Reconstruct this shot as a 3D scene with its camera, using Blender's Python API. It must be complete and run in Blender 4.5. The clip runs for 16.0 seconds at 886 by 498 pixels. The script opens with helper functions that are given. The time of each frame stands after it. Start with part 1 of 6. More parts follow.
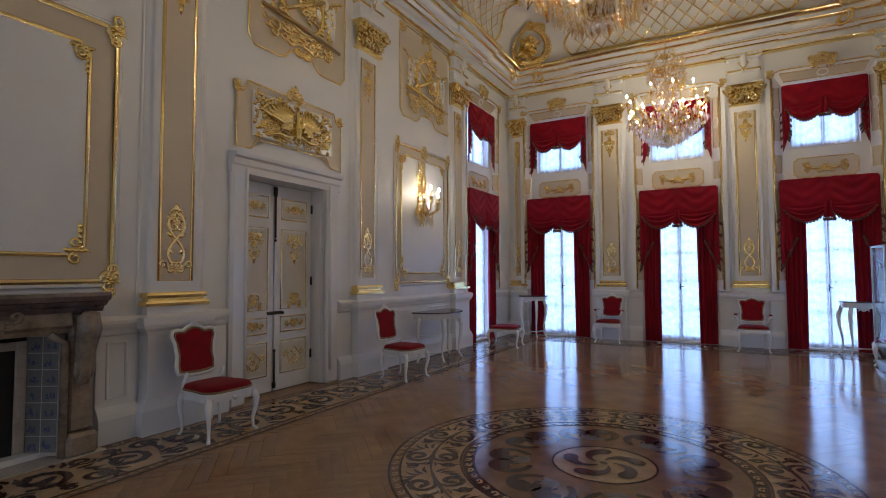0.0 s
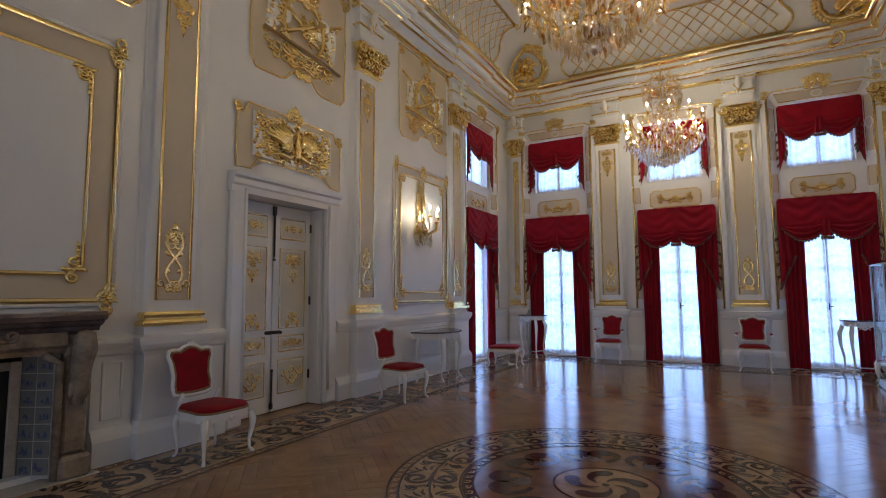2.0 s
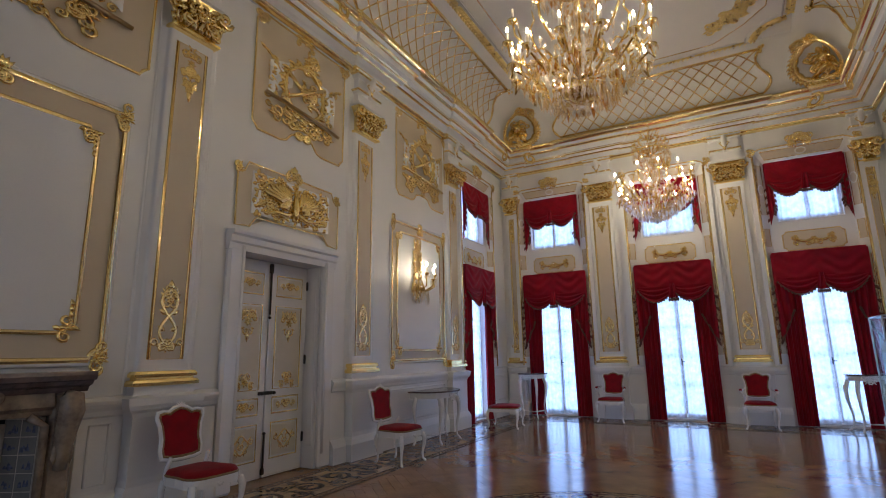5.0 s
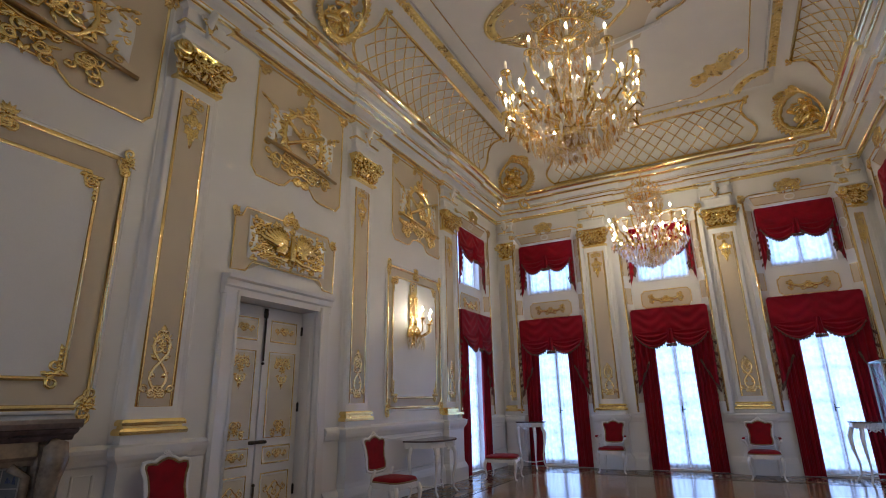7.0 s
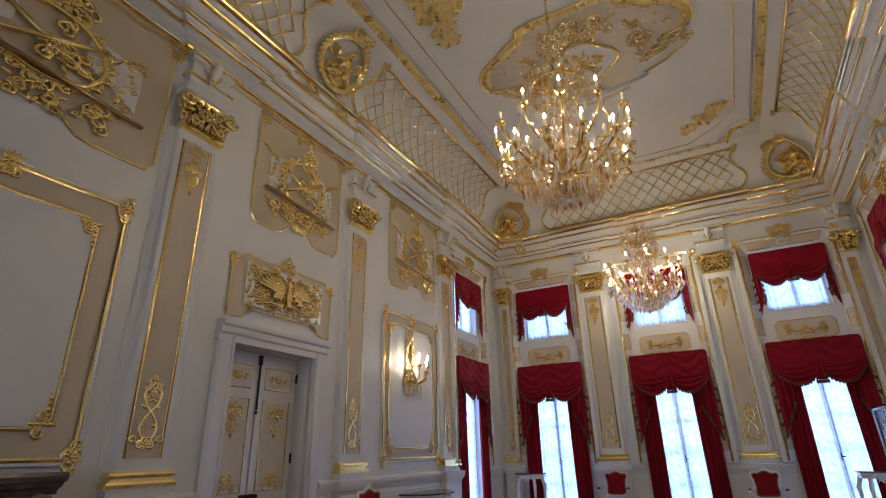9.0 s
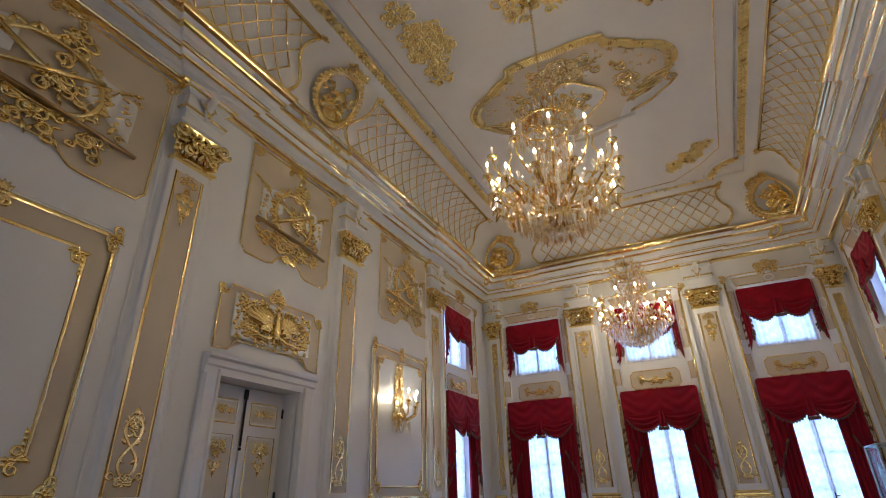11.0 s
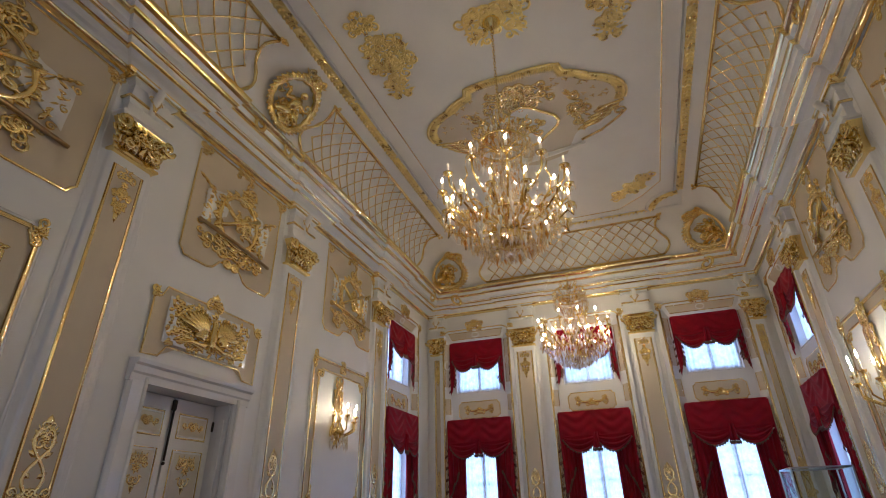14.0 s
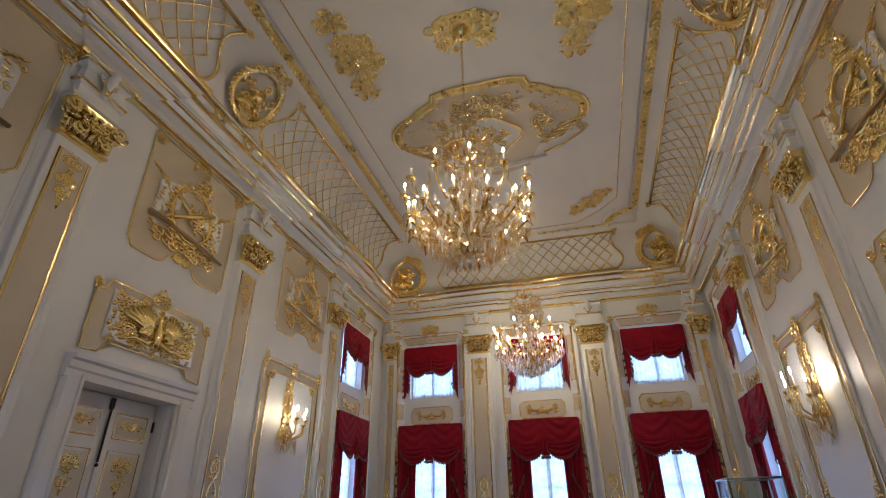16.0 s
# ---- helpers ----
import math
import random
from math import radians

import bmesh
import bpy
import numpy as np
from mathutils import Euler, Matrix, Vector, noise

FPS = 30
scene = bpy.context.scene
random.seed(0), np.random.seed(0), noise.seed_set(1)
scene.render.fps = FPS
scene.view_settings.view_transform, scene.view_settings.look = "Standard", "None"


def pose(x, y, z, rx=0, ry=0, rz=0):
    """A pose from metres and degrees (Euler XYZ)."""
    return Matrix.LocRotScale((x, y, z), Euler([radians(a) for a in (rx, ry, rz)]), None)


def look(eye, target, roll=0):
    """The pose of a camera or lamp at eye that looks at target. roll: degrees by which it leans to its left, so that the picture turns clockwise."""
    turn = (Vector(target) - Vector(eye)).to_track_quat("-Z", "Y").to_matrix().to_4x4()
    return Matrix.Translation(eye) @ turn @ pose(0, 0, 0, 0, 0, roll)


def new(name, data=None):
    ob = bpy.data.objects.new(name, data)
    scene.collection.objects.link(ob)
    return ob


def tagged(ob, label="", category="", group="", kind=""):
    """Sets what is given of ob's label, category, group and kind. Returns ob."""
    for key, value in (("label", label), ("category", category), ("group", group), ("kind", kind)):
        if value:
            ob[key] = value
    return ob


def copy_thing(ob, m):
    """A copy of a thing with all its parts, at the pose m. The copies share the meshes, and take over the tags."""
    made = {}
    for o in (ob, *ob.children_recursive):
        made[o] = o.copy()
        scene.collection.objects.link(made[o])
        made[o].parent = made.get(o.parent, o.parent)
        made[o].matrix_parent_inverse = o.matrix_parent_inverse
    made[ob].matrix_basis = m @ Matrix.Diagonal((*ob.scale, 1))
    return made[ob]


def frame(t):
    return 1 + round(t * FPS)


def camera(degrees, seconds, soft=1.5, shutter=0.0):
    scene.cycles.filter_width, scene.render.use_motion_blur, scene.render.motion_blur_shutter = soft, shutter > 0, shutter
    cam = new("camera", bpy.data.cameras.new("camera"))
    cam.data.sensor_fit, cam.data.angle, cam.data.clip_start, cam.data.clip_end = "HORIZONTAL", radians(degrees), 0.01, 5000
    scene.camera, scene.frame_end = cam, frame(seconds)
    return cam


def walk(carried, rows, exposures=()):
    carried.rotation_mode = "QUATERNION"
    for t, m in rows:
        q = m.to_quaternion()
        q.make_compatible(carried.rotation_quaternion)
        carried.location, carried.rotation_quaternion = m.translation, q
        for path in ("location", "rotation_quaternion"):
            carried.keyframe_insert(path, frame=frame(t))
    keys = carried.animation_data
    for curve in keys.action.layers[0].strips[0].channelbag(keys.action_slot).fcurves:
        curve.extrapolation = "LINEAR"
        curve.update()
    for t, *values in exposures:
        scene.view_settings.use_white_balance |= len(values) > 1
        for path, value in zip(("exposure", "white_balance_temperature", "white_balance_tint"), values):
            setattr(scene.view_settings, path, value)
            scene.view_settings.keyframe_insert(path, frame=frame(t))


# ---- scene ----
cam = camera(81.4, 16.0, 1.0)
PATH = [
    (0, (1.045, 1.324, 1.562), (0.066, 3.066, 1.658), -0.2),
    (0.5, (1.055, 1.325, 1.559), (0.076, 3.065, 1.667), -0.3),
    (1, (1.053, 1.324, 1.558), (0.076, 3.065, 1.681), -0.2),
    (1.5, (1.052, 1.328, 1.553), (0.076, 3.067, 1.699), -0.3),
    (2, (1.047, 1.331, 1.549), (0.074, 3.069, 1.722), -0.3),
    (2.5, (1.055, 1.326, 1.544), (0.083, 3.062, 1.75), -0.4),
    (3, (1.062, 1.331, 1.539), (0.092, 3.063, 1.783), -0.5),
    (3.5, (1.075, 1.331, 1.532), (0.109, 3.059, 1.812), -0.6),
    (4, (1.069, 1.331, 1.524), (0.108, 3.055, 1.843), -0.7),
    (6.5, (1.057, 1.33, 1.487), (0.137, 3.027, 2.013), -1.1),
    (7, (1.065, 1.327, 1.484), (0.155, 3.013, 2.055), -1.1),
    (7.5, (1.07, 1.323, 1.485), (0.17, 3.0, 2.102), -1.2),
    (8, (1.069, 1.32, 1.482), (0.18, 2.985, 2.145), -1.2),
    (8.5, (1.069, 1.313, 1.477), (0.19, 2.967, 2.178), -1.3),
    (9, (1.062, 1.307, 1.477), (0.195, 2.952, 2.215), -1.4),
    (11.5, (1.04, 1.303, 1.461), (0.259, 2.924, 2.334), -1.5),
    (12, (1.023, 1.308, 1.46), (0.276, 2.941, 2.342), -1.5),
    (12.5, (1.004, 1.309, 1.466), (0.294, 2.956, 2.35), -1.5),
    (13, (0.997, 1.316, 1.474), (0.321, 2.975, 2.363), -1.3),
    (13.5, (0.989, 1.315, 1.475), (0.345, 2.982, 2.374), -1.3),
    (14, (0.993, 1.313, 1.474), (0.387, 2.99, 2.379), -1.1),
    (14.5, (0.992, 1.316, 1.479), (0.422, 3.004, 2.389), -1.0),
    (15, (0.994, 1.318, 1.477), (0.465, 3.016, 2.393), -0.9),
    (15.5, (0.996, 1.312, 1.475), (0.504, 3.019, 2.394), -0.8),
    (16, (0.995, 1.315, 1.473), (0.54, 3.031, 2.394), -0.7),
]
walk(cam, [(t, look(eye, target, roll)) for t, eye, target, roll in PATH])

# ---- world and large lights ----
world = bpy.data.worlds.new("world")
scene.world = world
world.use_nodes = True
wn = world.node_tree
sky = wn.nodes.new("ShaderNodeTexSky")
sky.sky_type, sky.sun_disc = "NISHITA", False
sky.sun_elevation, sky.sun_rotation = radians(30), radians(200)
wn.links.new(sky.outputs[0], wn.nodes["Background"].inputs[0])
wn.nodes["Background"].inputs[1].default_value = 0.10
SKYLIGHT = 53.0
# Share of SKYLIGHT for the assumed, unseen south windows.
SOUTH = 0.52
BULB = 415.0

# ---- plan, in metres ----
HALF, FAR, BACK, MID = 4.12, 14.07, -1.63, 6.22
CEIL = 7.65
PIERS = [1.37, 4.66, 7.92, 11.09]
WINDOWS = [-2.73, 0.0, 2.73]


def wall_m(side, s, z=0.0, out=0.0):
    """Frame of a wall: x along it to the right, y up, z out of it into the room."""
    u, w, o = {"L": ((0, 1, 0), (1, 0, 0), (-HALF, s, z)), "R": ((0, -1, 0), (-1, 0, 0), (HALF, s, z)),
               "F": ((1, 0, 0), (0, -1, 0), (s, FAR, z)), "B": ((-1, 0, 0), (0, 1, 0), (s, BACK, z))}[side]
    m = Matrix(((u[0], 0, w[0], o[0] + out * w[0]), (u[1], 0, w[1], o[1] + out * w[1]), (u[2], 1, w[2], o[2] + out * w[2]), (0, 0, 0, 1)))
    return m


# ---- materials ----
def material(name, color, rough=0.5, metal=0.0, var=0.06, scale=6.0, bump=0.0, bscale=60.0, coat=0.0, second=None, sheen=0.0, spec=0.5):
    m = bpy.data.materials.new(name)
    m.use_nodes = True
    n, l = m.node_tree.nodes, m.node_tree.links
    b = n["Principled BSDF"]
    co = n.new("ShaderNodeTexCoord")
    big = n.new("ShaderNodeTexNoise")
    big.inputs["Scale"].default_value, big.inputs["Detail"].default_value = scale, 5
    l.new(co.outputs["Object"], big.inputs["Vector"])
    fine = n.new("ShaderNodeTexNoise")
    fine.inputs["Scale"].default_value, fine.inputs["Detail"].default_value = bscale, 3
    l.new(co.outputs["Object"], fine.inputs["Vector"])
    ramp = n.new("ShaderNodeValToRGB")
    c2 = second or tuple(c * (1 - 2.2 * var) for c in color)
    c1 = color if second else tuple(min(1, c * (1 + var)) for c in color)
    ramp.color_ramp.elements[0].color, ramp.color_ramp.elements[1].color = (*c2, 1), (*c1, 1)
    ramp.color_ramp.elements[0].position, ramp.color_ramp.elements[1].position = 0.3, 0.65
    mixf = n.new("ShaderNodeMath")
    mixf.operation = "MULTIPLY_ADD"
    mixf.inputs[1].default_value = 0.35
    l.new(fine.outputs[0], mixf.inputs[0])
    sub = n.new("ShaderNodeMath")
    sub.operation = "MULTIPLY"
    sub.inputs[1].default_value = 0.65
    l.new(big.outputs[0], sub.inputs[0])
    l.new(sub.outputs[0], mixf.inputs[2])
    l.new(mixf.outputs[0], ramp.inputs[0])
    l.new(ramp.outputs[0], b.inputs["Base Color"])
    rr = n.new("ShaderNodeMapRange")
    rr.inputs["To Min"].default_value, rr.inputs["To Max"].default_value = max(0.02, rough * 0.8), min(1, rough * 1.25)
    l.new(big.outputs[0], rr.inputs["Value"])
    l.new(rr.outputs[0], b.inputs["Roughness"])
    b.inputs["Metallic"].default_value = metal
    b.inputs["Coat Weight"].default_value = coat
    b.inputs["Coat Roughness"].default_value = 0.08
    b.inputs["Sheen Weight"].default_value = sheen
    b.inputs["Specular IOR Level"].default_value = 0.2 if sheen else spec
    if bump:
        bp = n.new("ShaderNodeBump")
        bp.inputs["Strength"].default_value, bp.inputs["Distance"].default_value = bump, 0.01
        l.new(fine.outputs[0], bp.inputs["Height"])
        l.new(bp.outputs[0], b.inputs["Normal"])
    return m


WHITE = material("white_paint", (0.74, 0.73, 0.71), 0.42, var=0.025, scale=1.2, bump=0.05, bscale=90)
GLOSS = material("white_lacquer", (0.78, 0.76, 0.73), 0.22, var=0.02, scale=3, bump=0.03, bscale=60, coat=0.3)
CEILM = material("ceiling_plaster", (0.72, 0.69, 0.64), 0.6, var=0.03, scale=1.5, bump=0.06, bscale=70)
BEIGE = material("beige_panel_paint", (0.60, 0.50, 0.36), 0.45, var=0.03, scale=1.5, bump=0.05, bscale=120)
CREAM = material("cream_door_paint", (0.66, 0.59, 0.47), 0.35, var=0.03, scale=3, bump=0.04, bscale=80)
PLASTER = material("white_stucco_relief", (0.76, 0.73, 0.68), 0.45, var=0.04, scale=8, bump=0.2, bscale=60)
GOLD = material("gilding", (1.0, 0.74, 0.31), 0.21, metal=1.0, var=0.06, scale=7, bump=0.06, bscale=42)
PALEGOLD = material("pale_gilding", (1.0, 0.77, 0.37), 0.17, metal=1.0, var=0.04, scale=5, bump=0.02, bscale=40)
LEAFGOLD = material("matt_gold_leaf", (1.0, 0.73, 0.30), 0.28, metal=1.0, var=0.10, scale=9, bump=0.3, bscale=55)
VELVET = material("red_velvet", (0.27, 0.004, 0.010), 0.8, var=0.2, scale=5, bump=0.2, bscale=300, sheen=0.06)
DAMASK = material("red_silk", (0.28, 0.003, 0.014), 0.7, var=0.18, scale=4, bump=0.1, bscale=200, sheen=0.05)
FRINGE = material("brown_fringe", (0.16, 0.07, 0.045), 0.8, var=0.3, scale=30, bump=0.6, bscale=200)
MARBLE = material("brown_marble", (0.36, 0.28, 0.20), 0.22, var=0.3, scale=5, bump=0.02, bscale=24, second=(0.14, 0.10, 0.075))
SLABM = material("dark_marble", (0.16, 0.12, 0.11), 0.15, var=0.3, scale=7, second=(0.06, 0.045, 0.05), bscale=30)
HEARTH = material("pale_hearth_stone", (0.46, 0.41, 0.35), 0.35, var=0.12, scale=6, bscale=40)
# One near-black for the firebox and the sheet in front of it.
BLACK = material("firebox_black", (0.012, 0.011, 0.011), 0.6, var=0.2, scale=8)
BRONZE = material("dull_bronze_gilding", (0.42, 0.27, 0.12), 0.35, metal=1.0, var=0.1, scale=8)
IRON = material("dark_bronze", (0.05, 0.04, 0.03), 0.4, metal=0.8, var=0.2, scale=20)
TILE = material("glazed_grey_tile", (0.2, 0.2, 0.19), 0.15, var=0.06, scale=12, coat=0.5)
TILEBLUE = material("blue_tile_painting", (0.12, 0.14, 0.2), 0.2, var=0.3, scale=40)
BRAID = material("dull_gold_braid", (0.30, 0.19, 0.08), 0.55, metal=0.3, var=0.2, scale=40, bump=0.4, bscale=220)
LIGHTWOOD = material("pale_maple_inlay", (0.43, 0.30, 0.18), 0.13, var=0.12, scale=9, bscale=60, coat=0.0, spec=0.32)
DARKWOOD = material("dark_walnut_inlay", (0.07, 0.03, 0.018), 0.13, var=0.25, scale=9, bscale=70, coat=0.0, spec=0.32)
MIDWOOD = material("brown_walnut_inlay", (0.25, 0.15, 0.09), 0.13, var=0.15, scale=7, bscale=60, coat=0.0, spec=0.32)
BLUEWOOD = material("grey_stained_inlay", (0.22, 0.2, 0.2), 0.13, var=0.2, scale=10, coat=0.0, spec=0.32)
GREYMETAL = material("steel_profile", (0.45, 0.45, 0.44), 0.3, metal=0.9, var=0.08, scale=10)
PLASTIC = material("white_switch_plastic", (0.7, 0.69, 0.66), 0.3, var=0.02)
CANDLE = material("candle_sleeve", (0.78, 0.70, 0.55), 0.4, var=0.03)


def oak():
    m = material("oak_parquet", (0.315, 0.18, 0.088), 0.13, var=0.14, scale=3, bump=0.0, bscale=40, coat=0.0, spec=0.38)
    n, l = m.node_tree.nodes, m.node_tree.links
    b = n["Principled BSDF"]
    info = n.new("ShaderNodeObjectInfo")
    geo = n.new("ShaderNodeNewGeometry")
    add = n.new("ShaderNodeMath")
    l.new(info.outputs["Random"], add.inputs[0])
    l.new(geo.outputs["Random Per Island"], add.inputs[1])
    fr = n.new("ShaderNodeMath")
    fr.operation = "FRACT"
    l.new(add.outputs[0], fr.inputs[0])
    hsv = n.new("ShaderNodeHueSaturation")
    mr = n.new("ShaderNodeMapRange")
    mr.inputs["To Min"].default_value, mr.inputs["To Max"].default_value = 0.90, 1.08
    l.new(fr.outputs[0], mr.inputs["Value"])
    l.new(mr.outputs[0], hsv.inputs["Value"])
    src = b.inputs["Base Color"].links[0].from_socket
    l.new(src, hsv.inputs["Color"])
    l.new(hsv.outputs[0], b.inputs["Base Color"])
    wave = n.new("ShaderNodeTexNoise")
    wave.inputs["Scale"].default_value = 1.6
    co = n.new("ShaderNodeTexCoord")
    l.new(co.outputs["Object"], wave.inputs["Vector"])
    bp = n.new("ShaderNodeBump")
    bp.inputs["Strength"].default_value, bp.inputs["Distance"].default_value = 0.05, 0.02
    l.new(wave.outputs[0], bp.inputs["Height"])
    l.new(bp.outputs[0], b.inputs["Normal"])
    return m


OAK = oak()


def sparkle_material(name, tint, share):
    """Cut crystal: each piece clear or bright, sharp or satin by its own cut."""
    m = bpy.data.materials.new(name)
    m.use_nodes = True
    n, l = m.node_tree.nodes, m.node_tree.links
    tr, gl, mx, geo = n.new("ShaderNodeBsdfTransparent"), n.new("ShaderNodeBsdfGlossy"), n.new("ShaderNodeMixShader"), n.new("ShaderNodeNewGeometry")
    tr.inputs[0].default_value, gl.inputs[0].default_value = (*tint, 1), (*tint, 1)
    for lo, hi, socket in ((0.05, 0.32, gl.inputs["Roughness"]), (share - 0.28, share + 0.22, mx.inputs[0])):
        mr = n.new("ShaderNodeMapRange")
        mr.inputs["To Min"].default_value, mr.inputs["To Max"].default_value = lo, hi
        l.new(geo.outputs["Random Per Island"], mr.inputs["Value"])
        l.new(mr.outputs[0], socket)
    l.new(tr.outputs[0], mx.inputs[1])
    l.new(gl.outputs[0], mx.inputs[2])
    l.new(mx.outputs[0], n["Material Output"].inputs[0])
    return m


CRYSTAL = sparkle_material("cut_crystal", (1.0, 0.96, 0.90), 0.46)
AMBER = sparkle_material("amber_crystal", (0.95, 0.72, 0.42), 0.5)


def pane_material():
    m = bpy.data.materials.new("clear_pane")
    m.use_nodes = True
    n, l = m.node_tree.nodes, m.node_tree.links
    out = n["Material Output"]
    tr, gl, fr, mx = n.new("ShaderNodeBsdfTransparent"), n.new("ShaderNodeBsdfGlossy"), n.new("ShaderNodeFresnel"), n.new("ShaderNodeMixShader")
    tr.inputs[0].default_value = (0.93, 0.96, 0.95, 1)
    gl.inputs["Roughness"].default_value = 0.03
    fr.inputs["IOR"].default_value = 1.16
    weak = n.new("ShaderNodeMath")
    weak.operation = "MULTIPLY"
    weak.inputs[1].default_value = 0.12
    l.new(fr.outputs[0], weak.inputs[0])
    l.new(weak.outputs[0], mx.inputs[0])
    l.new(tr.outputs[0], mx.inputs[1])
    l.new(gl.outputs[0], mx.inputs[2])
    l.new(mx.outputs[0], out.inputs[0])
    return m


PANE = pane_material()


def sheer_material():
    m = bpy.data.materials.new("sheer_net_curtain")
    m.use_nodes = True
    n, l = m.node_tree.nodes, m.node_tree.links
    out = n["Material Output"]
    tl, tr, mx = n.new("ShaderNodeBsdfTranslucent"), n.new("ShaderNodeBsdfTransparent"), n.new("ShaderNodeMixShader")
    co, no = n.new("ShaderNodeTexCoord"), n.new("ShaderNodeTexNoise")
    no.inputs["Scale"].default_value, no.inputs["Detail"].default_value = 9, 4
    l.new(co.outputs["Object"], no.inputs["Vector"])
    mr = n.new("ShaderNodeMapRange")
    mr.inputs["From Min"].default_value, mr.inputs["From Max"].default_value = 0.35, 0.7
    mr.inputs["To Min"].default_value, mr.inputs["To Max"].default_value = 0.12, 0.4
    l.new(no.outputs[0], mr.inputs["Value"])
    l.new(mr.outputs[0], mx.inputs[0])
    tl.inputs[0].default_value = (0.9, 0.93, 0.97, 1)
    l.new(tl.outputs[0], mx.inputs[1])
    l.new(tr.outputs[0], mx.inputs[2])
    l.new(mx.outputs[0], out.inputs[0])
    return m


SHEER = sheer_material()


def glow_material(name, strength):
    m = bpy.data.materials.new(name)
    m.use_nodes = True
    n, l = m.node_tree.nodes, m.node_tree.links
    e = n.new("ShaderNodeEmission")
    e.inputs[0].default_value, e.inputs[1].default_value = (1.0, 0.87, 0.66, 1), strength
    l.new(e.outputs[0], n["Material Output"].inputs[0])
    return m


GLOW = glow_material("lit_bulb", BULB)
SMALLGLOW = glow_material("lit_sconce_bulb", 0.5 * BULB)


# ---- mesh building ----
class Geo:
    def __init__(self):
        self.v, self.f, self.s = [], [], []

    def add(self, verts, faces, smooth=False):
        k = len(self.v)
        self.v += [tuple(p) for p in verts]
        self.f += [tuple(i + k for i in f) for f in faces]
        self.s += [smooth] * len(faces)
        return self

    def box(self, x0, x1, y0, y1, z0, z1, b=0.0):
        """A box with edges cut back by b."""
        if b <= 0:
            v = [(x, y, z) for x in (x0, x1) for y in (y0, y1) for z in (z0, z1)]
            return self.add(v, [(0, 1, 3, 2), (4, 6, 7, 5), (0, 4, 5, 1), (2, 3, 7, 6), (0, 2, 6, 4), (1, 5, 7, 3)])
        b = min(b, (x1 - x0) * 0.45, (y1 - y0) * 0.45, (z1 - z0) * 0.45)
        bm = bmesh.new()
        bmesh.ops.create_cube(bm, size=1)
        for p in bm.verts:
            p.co = ((x0 + x1) / 2 + p.co.x * (x1 - x0), (y0 + y1) / 2 + p.co.y * (y1 - y0), (z0 + z1) / 2 + p.co.z * (z1 - z0))
        bmesh.ops.bevel(bm, geom=bm.edges[:] + bm.verts[:], offset=b, segments=1, affect="EDGES")
        bm.verts.index_update()
        self.add([p.co for p in bm.verts], [[p.index for p in f.verts] for f in bm.faces])
        bm.free()
        return self

    def tube(self, pts, r, seg=6, closed=False, flat=1.0, up=(0, 0, 1)):
        """A rod along points; r a number or one per point. flat: its height over the plane of up."""
        pts = [Vector(p) for p in pts]
        n = len(pts)
        rs = r if isinstance(r, (list, tuple)) else [r] * n
        up = Vector(up)
        ring = []
        for i, p in enumerate(pts):
            a = pts[i - 1] if (i or closed) else p
            c = pts[(i + 1) % n] if (i < n - 1 or closed) else p
            d = (c - a).normalized()
            side = d.cross(up)
            side = side.normalized() if side.length > 1e-4 else d.orthogonal().normalized()
            nor = side.cross(d)
            ring.append([p + side * (rs[i] * math.cos(q)) + nor * (rs[i] * flat * math.sin(q)) for q in (2 * math.pi * j / seg for j in range(seg))])
        v = [p for g in ring for p in g]
        f = []
        for i in range(n if closed else n - 1):
            a, b = i * seg, ((i + 1) % n) * seg
            f += [(a + j, a + (j + 1) % seg, b + (j + 1) % seg, b + j) for j in range(seg)]
        if not closed:
            f += [tuple(range(seg))[::-1], tuple((n - 1) * seg + j for j in range(seg))]
        return self.add(v, f, True)

    def lathe(self, prof, seg=12, c=(0, 0, 0), axis="z"):
        """A turned body; prof: radius and height from the bottom up."""
        v, f = [], []
        for r, h in prof:
            for j in range(seg):
                q = 2 * math.pi * j / seg
                p = (r * math.cos(q), r * math.sin(q), h)
                p = p if axis == "z" else (p[0], p[2], -p[1])
                v.append((c[0] + p[0], c[1] + p[1], c[2] + p[2]))
        for i in range(len(prof) - 1):
            f += [(i * seg + j, i * seg + (j + 1) % seg, (i + 1) * seg + (j + 1) % seg, (i + 1) * seg + j) for j in range(seg)]
        f += [tuple(range(seg))[::-1], tuple((len(prof) - 1) * seg + j for j in range(seg))]
        return self.add(v, f, True)

    def grid(self, fn, nu, nv, thick=0.0, out=None, smooth=True):
        """A sheet fn(u, v) for u, v from 0 to 1, doubled at a distance thick along out."""
        v = [Vector(fn(i / nu, j / nv)) for j in range(nv + 1) for i in range(nu + 1)]
        f = [(j * (nu + 1) + i, j * (nu + 1) + i + 1, (j + 1) * (nu + 1) + i + 1, (j + 1) * (nu + 1) + i) for j in range(nv) for i in range(nu)]
        self.add(v, f, smooth)
        if thick:
            o = Vector(out) * thick
            self.add([p + o for p in v], [q[::-1] for q in f], smooth)
        return self

